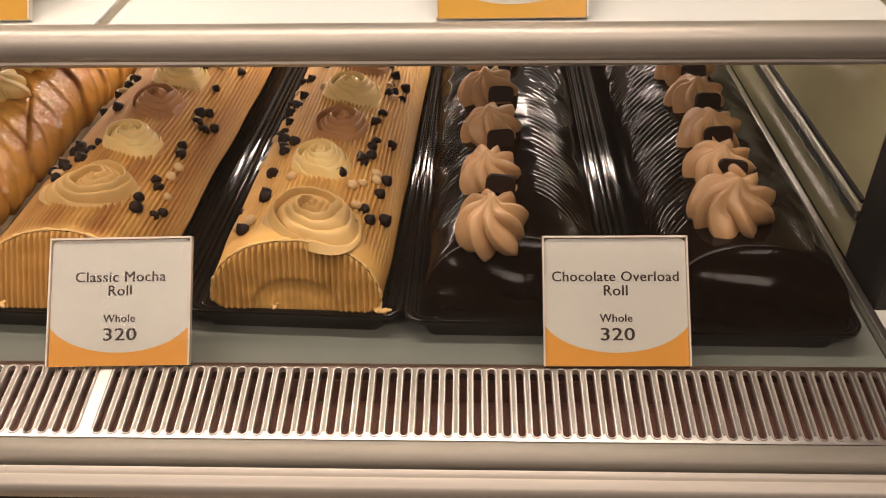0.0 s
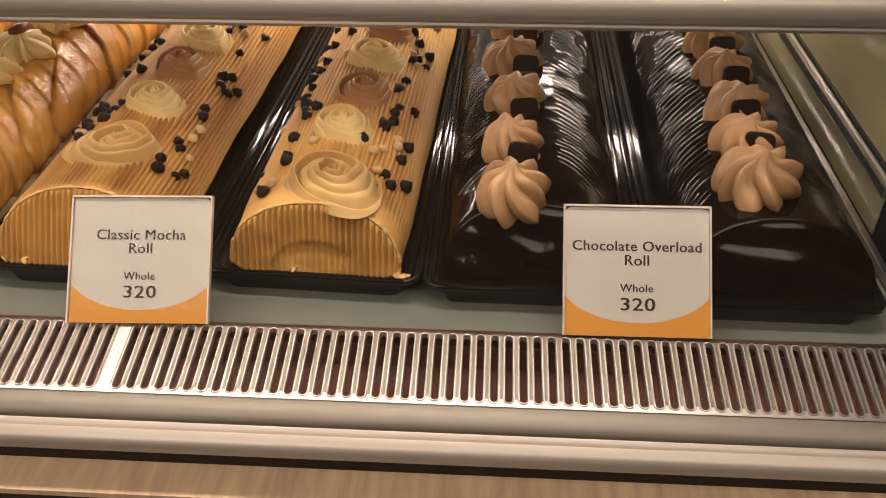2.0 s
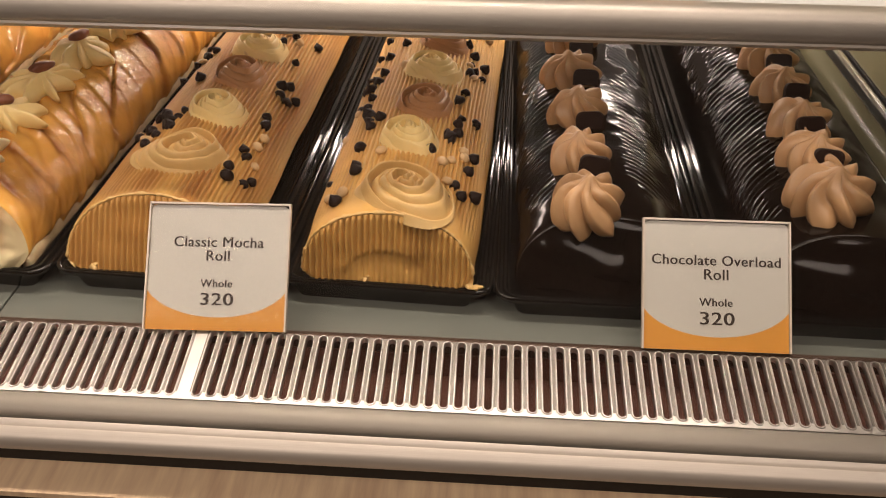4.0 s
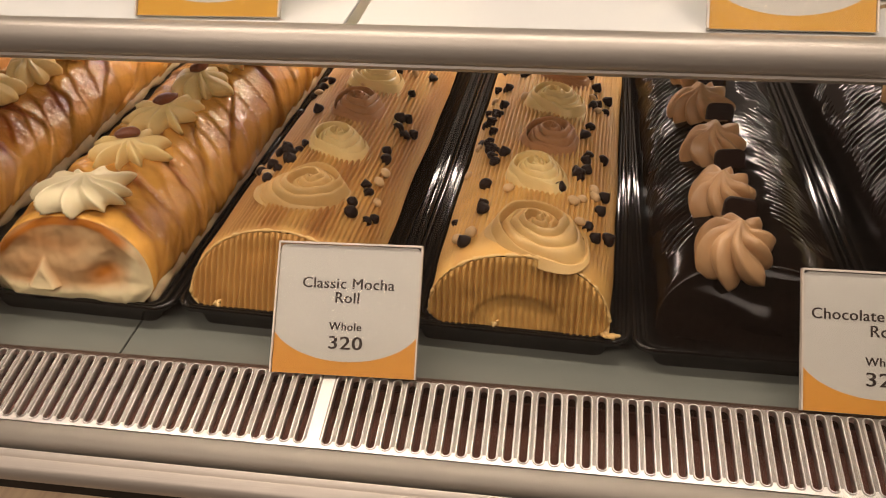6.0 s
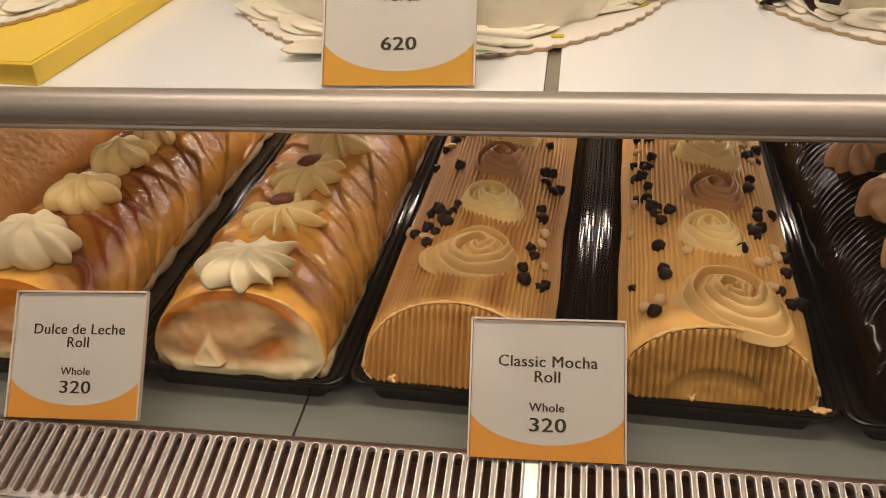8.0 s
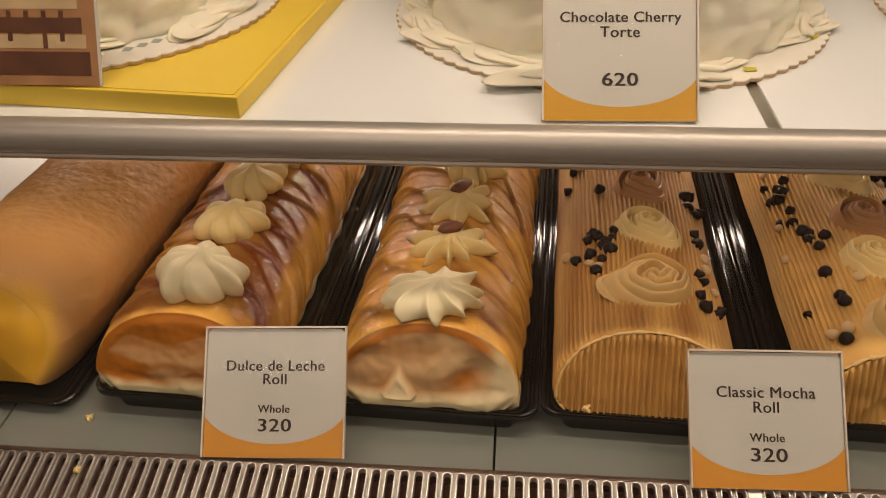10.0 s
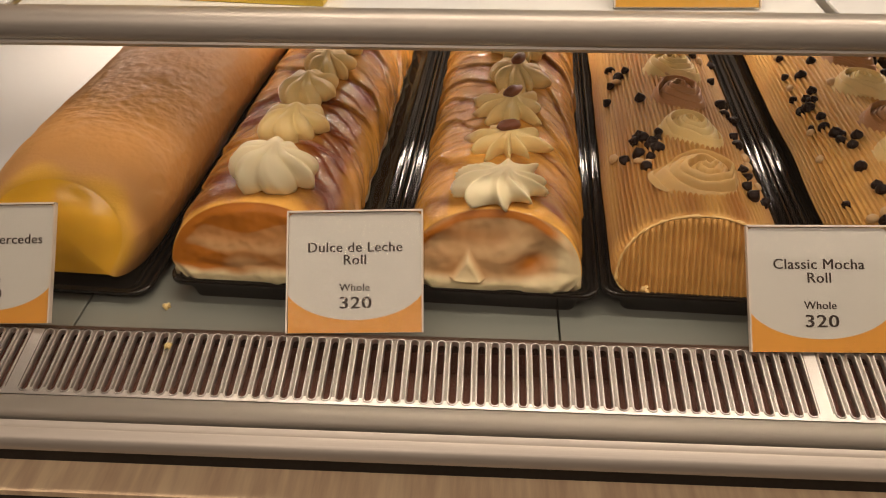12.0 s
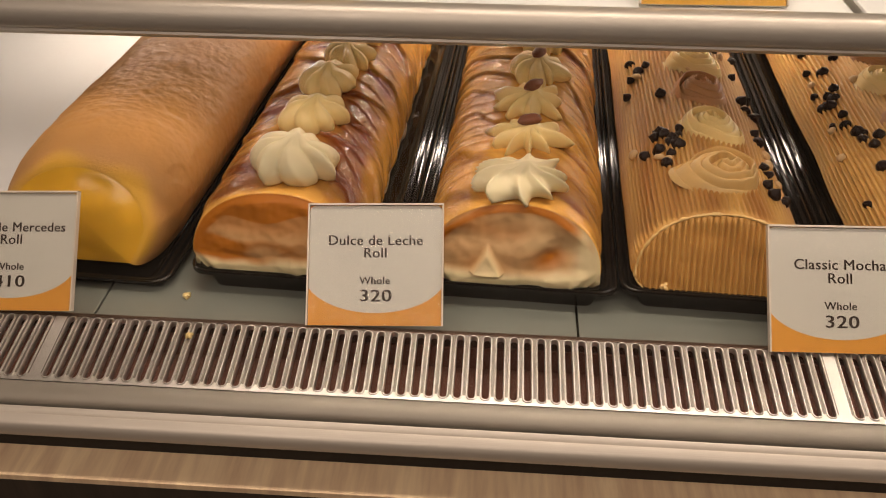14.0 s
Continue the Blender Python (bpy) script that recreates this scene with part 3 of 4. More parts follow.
def mocha_roll(x, y, length, dark, pale, roses, lean, seed, arch=1.0):
    roll = Roll(0.0588, 0.0635, 0.0230, 0.0135, 2.15)
    t = thing("mocha_roll_cake", pose(x, y, DECK_Z, 0, 0, -2.4), "tan mocha buttercream roll cake with roses and chips on a tray", "cake", "roll cakes in the case")

    def relief(s, yy):
        keep = smoothstep(0.012 * arch, 0.010 + 0.035 * arch, yy + 0.012 * arch * wob(s * 40, seed)) * (0.75 + 0.5 * wob(s * 30, yy * 9, seed))
        phase = s / 0.0037 + 0.55 * wob(s * 20, yy * 7, seed + 5)
        return 0.0050 * keep * (abs(math.sin(math.pi * phase)) ** 0.6 - 0.6) + 0.0016 * wob(s * 22, yy * 14, seed + 9)

    def tone(s, yy):
        return max(0.0, min(1.0, 0.06 + 0.42 * (1 - arch) + 0.7 * wob(s * 60, yy * 5, seed + 3)))

    n = 400
    bm, front, lay = log_mesh(roll, length, n, steps(length, 90), relief, tone, lean)
    part("buttercream_log", bm, MOCHA, t)

    def face(px, pz, f):
        inner = math.hypot(px / 0.030, (pz - 0.018) / 0.020)
        ridge = 0.0021 * (1.2 - 2 * abs(math.sin(math.pi * px / 0.0041 + 0.25 * wob(px * 40, pz * 40, seed))) ** 0.8) * smoothstep(0.01, 0.08, 1 - f) * (1 - arch * 0.5 * (1 - smoothstep(0.8, 1.2, inner)))
        step = arch * 0.0028 * smoothstep(0.93, 1.05, inner) - arch * 0.0012 * smoothstep(0.55, 0.62, inner)
        return -0.0006 * smoothstep(0.0, 0.05, 1 - f) - step * 0.6 + ridge + 0.0012 * wob(px * 60, pz * 90, seed + 2)

    def face_tone(px, pz):
        return 0.20 + 0.32 * (1 - arch) + 0.15 * wob(px * 50, pz * 30, seed)

    part("cut_end", comb_cap(roll, 230, 30, face, face_tone, lean, 0.9755), MOCHA, t, "comb-ridged mocha buttercream end")
    # ragged lip of cream round the end
    rings, sec = [], roll.section(150)
    for k, (px, pz) in enumerate(sec[4:-4]):
        w = 0.0009 + 0.0012 * wob(k * 0.35, seed) + 0.0010 * wob(k * 1.7, seed)
        out = 0.985 + 0.012 * wob(k * 0.5, seed + 4)
        cx, cz = px * out, roll.zc + (pz - roll.zc) * out
        cy = lean * max(0, cz - roll.base) / (roll.h + roll.zc) + 0.0002
        n_out = Vector((px, 0, max(0.0, pz - roll.zc))).normalized()
        rings.append([(cx + n_out.x * w * math.cos(a), cy + 1.3 * w * math.sin(a), cz + n_out.z * w * math.cos(a)) for a in [2 * math.pi * j / 8 for j in range(8)]])
    bm = loops_mesh(rings, close_first=True, close_last=True)
    bmesh.ops.recalc_face_normals(bm, faces=bm.faces[:])
    part("cream_lip", bm, MOCHA_ROSE, t, "ragged lip of buttercream")
    # torn smears of cream where the end meets the tray
    for k in range(5):
        sx = rng.uniform(-0.055, 0.058)
        bm = star_drop(rng.uniform(0.0020, 0.0038), rng.uniform(0.0012, 0.0020), 3, 0.45, 0.5, 0.1, k + seed, 3.5)
        ob = part("cream_smear", bm, MOCHA_ROSE, t)
        ob.matrix_local = pose(sx if k > 2 else 0.056 + 0.003 * k, 0.001 - 0.003 * (k <= 2) + lean * 0.02, 0.0190, -20, 0, 40 * k)
    for i, (rx, ry, rad, kind) in enumerate(roses):
        mat, lab = {"t": (MOCHA_ROSE, "tan buttercream rose"), "d": (MOCHA_DEEP, "brown mocha rose"), "p": (PALE, "pale cream rose")}[kind]
        ob = part("rose", swirl_rose(rad * 1.18, 0.0150, 2.2 + 0.3 * (i % 2), seed + i * 1.7), mat, t, lab)
        ob.matrix_local = pose(rx, ry - y, roll.z_at(rx) - 0.0038, 0, roll.lean_at(rx), 0) @ pose(0, 0, 0, 0, 0, (-150 if arch < 0.5 and i == 0 else -35) + 14 * wob(i * 2.3, seed))
    for i, (cx, cy) in enumerate(dark):
        cx = max(-0.052, min(0.052, cx))
        set_on("chocolate_chip", CHIP, roll, cx, cy - y, 0.0006, t, rng.uniform(0, 360), rng.choice((0, 0, 65, 100)), rng.uniform(0.85, 1.2), "dark chocolate chip")
    for cx, cy in pale:
        cx = max(-0.052, min(0.052, cx))
        set_on("butterscotch_chip", BUTTER, roll, cx, cy - y, 0.0006, t, rng.uniform(0, 360), rng.choice((0, 20, 40)), rng.uniform(0.8, 1.1), "tan butterscotch chip")
    return t


def scatter(n, x_lo, x_hi, y_lo, y_hi):
    return [(rng.uniform(x_lo, x_hi), rng.uniform(y_lo, y_hi)) for _ in range(n)]


tray(-0.0996, 0.5512, 0.490, 0.0754, -2.4)
tray(-0.2518, 0.5503, 0.490, 0.0754, -2.4)
mocha_roll(-0.0962, 0.5573, 0.470,
           [(-0.038, 0.591), (-0.031, 0.627), (-0.032, 0.634), (-0.035, 0.665), (0.018, 0.657), (0.029, 0.682), (0.025, 0.690), (0.046, 0.649), (0.039, 0.624),
            (0.044, 0.613), (0.032, 0.603), (0.053, 0.624), (-0.037, 0.795), (-0.044, 0.770), (-0.032, 0.694), (0.033, 0.744), (0.035, 0.762), (-0.052, 0.628),
            (0.039, 0.809), (0.046, 0.825), (0.029, 0.855)] + scatter(10, -0.051, -0.036, 0.764, 0.846) + scatter(8, 0.02, 0.05, 0.791, 0.946) + scatter(6, -0.05, -0.02, 0.846, 0.946) + scatter(7, -0.048, -0.026, 0.69, 0.77) + scatter(6, 0.030, 0.050, 0.66, 0.76),
           [(-0.052, 0.696), (-0.017, 0.651), (0.028, 0.645), (0.034, 0.652), (0.034, 0.622), (0.041, 0.671), (-0.050, 0.736), (0.034, 0.817), (0.040, 0.798),
            (-0.035, 0.601), (-0.044, 0.599), (0.042, 0.663)] + scatter(8, -0.05, 0.05, 0.773, 0.928),
           [(0.006, 0.602, 0.027, "t"), (-0.001, 0.675, 0.021, "p"), (0.005, 0.731, 0.021, "d"), (0.003, 0.797, 0.022, "p"), (0.007, 0.856, 0.021, "d"), (0.004, 0.915, 0.021, "p")],
           0.020, 1.3)
mocha_roll(-0.2595, 0.5550, 0.470,
           [(0.037, 0.635), (0.039, 0.623), (0.049, 0.625), (0.053, 0.634), (0.041, 0.661), (0.045, 0.655), (0.042, 0.716), (0.045, 0.707), (0.042, 0.755), (0.040, 0.770),
            (0.045, 0.776), (0.048, 0.750), (0.053, 0.763), (0.040, 0.818), (0.050, 0.867), (0.023, 0.851), (0.030, 0.865), (-0.047, 0.677), (-0.028, 0.667), (-0.022, 0.680),
            (-0.029, 0.700), (-0.021, 0.703), (-0.025, 0.689), (-0.032, 0.657), (-0.027, 0.766), (-0.051, 0.787), (-0.047, 0.845)] + scatter(9, -0.038, -0.020, 0.668, 0.704) + scatter(8, -0.05, -0.02, 0.809, 0.937),
           [(0.050, 0.652), (0.046, 0.674), (0.047, 0.689), (0.041, 0.758), (-0.052, 0.689), (-0.037, 0.665), (-0.031, 0.659)] + scatter(5, -0.05, 0.05, 0.791, 0.928),
           [(0.006, 0.639, 0.025, "t"), (0.005, 0.709, 0.021, "p"), (0.005, 0.773, 0.021, "d"), (0.005, 0.831, 0.022, "p"), (0.004, 0.892, 0.021, "d")],
           0.038, 6.1, 0.0)


def dulce_roll(x, y, length, drops, ribbon, lean, seed):
    roll = Roll(0.0613, 0.0712, 0.0270, 0.0135, 2.1)
    t = thing("dulce_roll_cake", pose(x, y, DECK_Z, 0, 0, -2.5), "golden caramel-glazed roll cake with piped vanilla cream on a tray", "cake", "roll cakes in the case")

    def sheets(s, yy, period, slant, shift):
        """Overlapping folds of caramel skin: how far into a fold, and its number."""
        v = (yy + slant * s + 0.25 * abs(s)) / period + 1.3 * wob(s * 10, yy * 7, seed + shift) + 0.25 * wob(s * 40, yy * 26, seed + shift)
        return v % 1.0, math.floor(v)

    def relief(s, yy):
        on = smoothstep(0.004, 0.03, yy)
        f, k = sheets(s, yy, 0.050, 0.60, 0.0)
        g, j = sheets(s, yy, 0.0260, 0.45, 11.0)
        fold = 0.0034 * smoothstep(0.0, 0.10, f) * (1 - 0.85 * f) + 0.0012 * smoothstep(0.0, 0.16, g) * (1 - g)
        return on * fold + 0.0024 * wob(s * 15, yy * 15, seed + 2) + 0.0009 * wob(s * 48, yy * 40, seed + 5) + 0.0006 * wob(s * 120, yy * 95, seed) - 0.0010

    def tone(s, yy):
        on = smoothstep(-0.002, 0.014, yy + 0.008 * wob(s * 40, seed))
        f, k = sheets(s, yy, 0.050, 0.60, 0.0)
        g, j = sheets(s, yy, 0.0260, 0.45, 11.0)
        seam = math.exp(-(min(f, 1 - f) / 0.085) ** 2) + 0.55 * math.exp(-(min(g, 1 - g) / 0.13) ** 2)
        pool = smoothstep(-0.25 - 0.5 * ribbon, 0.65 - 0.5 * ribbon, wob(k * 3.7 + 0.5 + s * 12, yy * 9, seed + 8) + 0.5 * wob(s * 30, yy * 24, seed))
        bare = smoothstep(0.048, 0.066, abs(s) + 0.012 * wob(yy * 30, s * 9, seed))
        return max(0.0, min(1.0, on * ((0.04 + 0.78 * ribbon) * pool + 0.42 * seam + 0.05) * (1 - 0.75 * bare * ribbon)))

    n = 230
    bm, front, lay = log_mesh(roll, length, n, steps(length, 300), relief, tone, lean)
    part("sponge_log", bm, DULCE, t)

    plain = ribbon > 0.6

    def layer(px, pz):
        """Soft layers folded over one another under the dome."""
        return (pz + 5.0 * px * px + 0.06 * px) / 0.0135 + 0.9 * wob(px * 26, pz * 20, seed + 4)

    def peak(px, pz):
        up = (pz - 0.026) / 0.020
        return 0.0 if plain or not 0 < up < 1 else smoothstep(0.0, 0.35, 1 - up - abs(px + 0.018) / 0.013) * (1 - 0.3 * up)

    def hook(px, pz):
        return 0.0 if plain else math.exp(-((px - 0.026) / 0.013) ** 2 - ((pz - 0.037 - 0.25 * (px - 0.026)) / 0.009) ** 2)

    def face(px, pz, f):
        inn = smoothstep(0.02, 0.16, 1 - f)
        sag = 0.0016 * math.sin(layer(px, pz) * 2.2) * smoothstep(0.03, 0.05, pz)
        band = 1 - smoothstep(0.022, 0.030, pz + 0.003 * wob(px * 40, seed))
        return -0.0055 * (1 - f * f) + inn * (sag - 0.0050 * peak(px, pz) + 0.0060 * hook(px, pz) - 0.0030 * band + 0.0016 * wob(px * 45, pz * 60, seed) + 0.0006 * wob(px * 160, pz * 200, seed))

    def face_tone(px, pz):
        rho = math.hypot(px / roll.hw, (pz - roll.zc) / roll.h)
        band = 1 - smoothstep(0.022, 0.029, pz + 0.004 * wob(px * 50, seed))
        side = smoothstep(0.036, 0.048, px + 0.15 * (0.03 - pz)) * (0.0 if plain else 1.0)
        glaze = math.exp(-((rho - 0.93) / 0.05) ** 2) * smoothstep(0.036, 0.050, pz) * smoothstep(-0.3, 0.3, wob(px * 40, pz * 40, seed + 1) + 0.2)
        streak = wob(px * 14, pz * 70, seed + 7) + 0.4 * wob(px * 40, pz * 120, seed)
        if plain:
            base = 0.70 + 0.55 * smoothstep(-0.4, 0.3, streak - px * 4) + 0.15 * smoothstep(0.040, 0.050, pz)
        else:
            base = 0.60 + 0.30 * streak + 0.50 * hook(px, pz)
        tint = base * (1 - 0.95 * band) * (1 - 0.8 * side) * (1 - 0.75 * peak(px, pz))
        return max(0.0, min(1.0, tint + 0.70 * glaze))

    part("cut_end", cap_mesh(roll, n, 60, face, face_tone, lean, 0.9755), DULCE_FACE, t, "cut end with caramel swirl")
    # rough pale sponge foot along the tray
    for side in (-1, 1):
        rings = []
        for k in range(70):
            yy = 0.004 + (length - 0.02) * k / 69
            w = 0.0035 + 0.0022 * wob(yy * 60, side * 3, seed)
            cx, cz = side * (0.0565 + 0.002 * wob(yy * 40, seed)), 0.0185 + 0.004 * wob(yy * 35, side, seed)
            rings.append([(cx + w * math.cos(a), yy, cz + 1.9 * w * math.sin(a)) for a in [2 * math.pi * j / 9 for j in range(9)]])
        bm = loops_mesh(rings, close_first=True, close_last=True)
        bmesh.ops.recalc_face_normals(bm, faces=bm.faces[:])
        part("sponge_edge", bm, SPONGE_EDGE, t, "torn pale sponge edge")
    for i, (rx, ry, rad, hgt, lobes, dep, nut) in enumerate(drops):
        ob = part("cream_drop", star_drop(rad, hgt, lobes, dep, 0.08 if dep > 0.18 else 0.35, 0.28, seed + i, 1.6, dep > 0.16), VANILLA if i == 0 else PALE, t, "piped vanilla cream star")
        seat = pose(rx, ry - y, roll.z_at(rx) + 0.001, 0, roll.lean_at(rx), 0) @ pose(0, 0, 0, 0, 0, 37 * i) @ Matrix.Diagonal((1.12, 0.92, 1, 1))
        ob.matrix_local = seat
        if nut:
            bm = bmesh.new()
            bmesh.ops.create_icosphere(bm, subdivisions=3, radius=0.0078)
            for v in bm.verts:
                v.co = Vector((v.co.x * 1.25, v.co.y * 0.65, v.co.z * 0.55)) * (1 + 0.25 * wob(v.co.x * 300, v.co.y * 300, seed + i))
            drop = ob
            ob = part("pecan", bm, PECAN, drop, "brown pecan half")
            ob.matrix_local = seat.inverted() @ pose(rx + 0.001, ry - y + 0.003, roll.z_at(rx) + hgt * 1.28 + 0.0016, 0, 0, 20 * i)
    return t


tray(-0.4040, 0.5521, 0.490, 0.0754, -2.4)
tray(-0.5564, 0.5521, 0.490, 0.0754, -2.4)
dulce_roll(-0.4015, 0.5575, 0.470,
           [(0.002, 0.600, 0.0270, 0.0150, 10, 0.17, False), (0.004, 0.659, 0.0225, 0.013, 9, 0.36, True), (0.005, 0.718, 0.0225, 0.013, 9, 0.36, True),
            (0.008, 0.778, 0.0225, 0.015, 8, 0.16, True), (0.006, 0.839, 0.0225, 0.015, 8, 0.2, False), (0.006, 0.898, 0.0225, 0.015, 8, 0.2, False)], 0.35, 0.024, 3.7)
dulce_roll(-0.5690, 0.5591, 0.470,
           [(0.006, 0.614, 0.0255, 0.022, 8, 0.12, False), (0.005, 0.682, 0.0225, 0.018, 7, 0.13, False), (0.002, 0.743, 0.0215, 0.017, 7, 0.13, False),
            (0.008, 0.793, 0.0215, 0.016, 7, 0.15, False), (0.006, 0.853, 0.0215, 0.016, 7, 0.15, False)], 0.95, 0.024, 8.2)


def chocolate_roll(x, y, length, drops, slabs, seed):
    roll = Roll(0.0606, 0.0615, 0.023, 0.0135, 2.2)
    t = thing("chocolate_roll_cake", pose(x, y, DECK_Z, 0, 0, -0.6), "glossy dark chocolate roll cake with cocoa cream on tray", "cake", "roll cakes in the case")

    def relief(s, yy):
        flank = smoothstep(0.014, 0.026, abs(s)) * (1 - smoothstep(0.070, 0.085, abs(s)))
        comb = math.sin(2 * math.pi * ((yy + 0.75 * abs(s)) / 0.0078 + 0.8 * wob(s * 34, yy * 18, seed)))
        patch = (0.15 + 0.85 * smoothstep(-0.3, 0.35, wob(s * 45, yy * 38, seed + 3) + 0.5 * wob(s * 120, yy * 90, seed))) * smoothstep(0.03, 0.07, yy)
        return 0.0008 * comb * flank * patch + 0.0005 * wob(s * 16, yy * 16, seed) + 0.0003 * wob(s * 70, yy * 70, seed)

    n = 170
    bm, front, lay = log_mesh(roll, length, n, steps(length, 560), relief, None, 0.038)
    part("ganache_log", bm, GANACHE, t)
    part("cut_end", cap_mesh(roll, n, 26, lambda px, pz, f: -0.004 * (1 - f) + 0.0009 * math.sin(pz * 300 + px * 60 + 2 * wob(px * 30, pz * 30, seed)) * smoothstep(0, 0.2, 1 - f), lambda px, pz: 0.0, 0.038, 0.9755),
         GANACHE, t, "ganache-covered end")
    for i, (rx, ry, rad) in enumerate(drops):
        ob = part("cocoa_cream_drop", star_drop(rad * 0.97, 0.026 if i == 0 else 0.022, 8, 0.19, 0.70, 0.26, seed + i, 0.8), COCOA_CREAM, t, "piped milk-chocolate cream star")
        ob.matrix_local = pose(rx, ry - y, roll.z_at(rx) - 0.002, 8, roll.lean_at(rx), 0) @ pose(0, 0, 0, 0, 0, 25 + 19 * i)
    for i, (rx, ry) in enumerate(slabs):
        outline = [(-0.0105, 0.0), (0.0105, 0.0)]
        for cx, a0 in ((0.0055, 0), (-0.0055, 90)):
            outline += [(cx + 0.005 * math.cos(radians(a0 + 18 * q)), 0.0080 + 0.005 * math.sin(radians(a0 + 18 * q))) for q in range(6)]
        bm = loops_mesh([[(px * g, yy, pz * g) for px, pz in outline] for g, yy in ((0.93, 0.0022), (1.0, 0.0014), (1.0, -0.0014), (0.93, -0.0022))], close_first=True, close_last=True)
        bmesh.ops.recalc_face_normals(bm, faces=bm.faces[:])
        ob = sharp(part("chocolate_slab", bm, DARKCHOC, t, "dark chocolate piece"), 30)
        ob.matrix_local = pose(rx, ry - y - 0.006, roll.z_at(rx) + 0.007, -22, 4 * (-1) ** i, 6 * (i % 3) - 5)
    return t


tray(0.0520, 0.5439, 0.490, 0.0754, -0.6)
tray(0.2020, 0.5348, 0.490, 0.0728, -0.6)
chocolate_roll(0.0500, 0.5514, 0.470, [(-0.013, 0.589, 0.0215), (-0.015, 0.655, 0.0205), (-0.013, 0.724, 0.0205), (-0.015, 0.794, 0.0205), (-0.012, 0.860, 0.0205), (-0.012, 0.919, 0.0205)],
               [(-0.009, 0.629), (-0.007, 0.694), (-0.006, 0.769), (-0.006, 0.833)], 2.4)
chocolate_roll(0.2075, 0.5413, 0.470, [(-0.009, 0.609, 0.0255), (-0.006, 0.662, 0.0215), (-0.003, 0.714, 0.0205), (-0.002, 0.774, 0.0205), (-0.001, 0.828, 0.0205), (0.000, 0.883, 0.0205)],
               [(-0.003, 0.649), (-0.001, 0.698), (0.003, 0.755), (0.003, 0.812)], 7.9)


def mercedes_roll(x, y, length):
    roll = Roll(0.0700, 0.0880, 0.038, 0.006, 2.0)
    t = thing("meringue_roll_cake", pose(x, y, DECK_Z, 0, 0, -3.0), "smooth toasted meringue roll with yellow custard end on a tray", "cake", "roll cakes in the case")

    def relief(s, yy):
        bump = (0.0004 * wob(s * 260, yy * 260, 2.2) + 0.0005 * wob(s * 130, yy * 130, 6.2) + 0.0007 * wob(s * 60, yy * 45, 4.1)) * smoothstep(0.0, 0.05, yy)
        pits = -0.0012 * smoothstep(0.45, 0.7, wob(s * 35, yy * 35, 8.0))
        return bump + pits + 0.0016 * wob(s * 12, yy * 9, 1.0)

    def tone(s, yy):
        return max(0.0, min(1.0, 0.95 - smoothstep(-0.004, 0.010, yy + 0.008 * wob(s * 25, yy * 20) - 0.001) * 0.92 - 0.10 * wob(s * 10, yy * 6, 5.0)))

    bm, front, lay = log_mesh(roll, length, 220, steps(length, 330), relief, tone, 0.046, 0.28, 0.060)
    part("meringue_log", bm, MERINGUE, t)
    part("custard_end", cap_mesh(roll, 130, 24, lambda px, pz, f: -0.0060 * (1 - f * f) + (0.0022 * wob(px * 34, pz * 34, 3.0)) * smoothstep(0, 0.3, 1 - f), lambda px, pz: 0.9 + 0.1 * wob(px * 30, pz * 30), 0.046, 0.721),
         CUSTARD, t, "glossy yellow custard end")
    return t


tray(-0.7185, 0.5535, 0.490, 0.0728, -3.0, 0.0085)
mercedes_roll(-0.7170, 0.5610, 0.470)

# ---- price tags ----


def lettering(text, size, material, parent, x, y, bold=0.0, z=0.0013):
    """Centred words as a flat mesh; x, y: the middle of the line on the card."""
    cu = bpy.data.curves.new("letters", "FONT")
    cu.body, cu.size, cu.align_x, cu.align_y, cu.offset, cu.resolution_u = text, size, "CENTER", "CENTER", 0.0, 3
    cu.space_character = 1.06
    tmp = bpy.data.objects.new("letters", cu)
    scene.collection.objects.link(tmp)
    dg = bpy.context.evaluated_depsgraph_get()
    me = bpy.data.meshes.new_from_object(tmp.evaluated_get(dg))
    bpy.data.objects.remove(tmp)
    bm = bmesh.new()
    for k, dx in enumerate((0.0, -bold, bold)):
        start = len(bm.verts)
        bm.from_mesh(me)
        bm.verts.ensure_lookup_table()
        for v in bm.verts[start:]:
            v.co += Vector((dx, 0.35 * abs(dx), 0.00001 * k))
    bm.to_mesh(me)
    bm.free()
    me.materials.clear()
    me.materials.append(material)
    ob = new("lettering", me)
    ob.parent = parent
    # numerals stand wider than the words
    ob.matrix_local = pose(x, y, z) @ Matrix.Diagonal((1.16, 0.92, 1, 1) if text.isdigit() else (1, 1, 1, 1))
    return ob


TAG_W, TAG_H = 0.0870, 0.0786


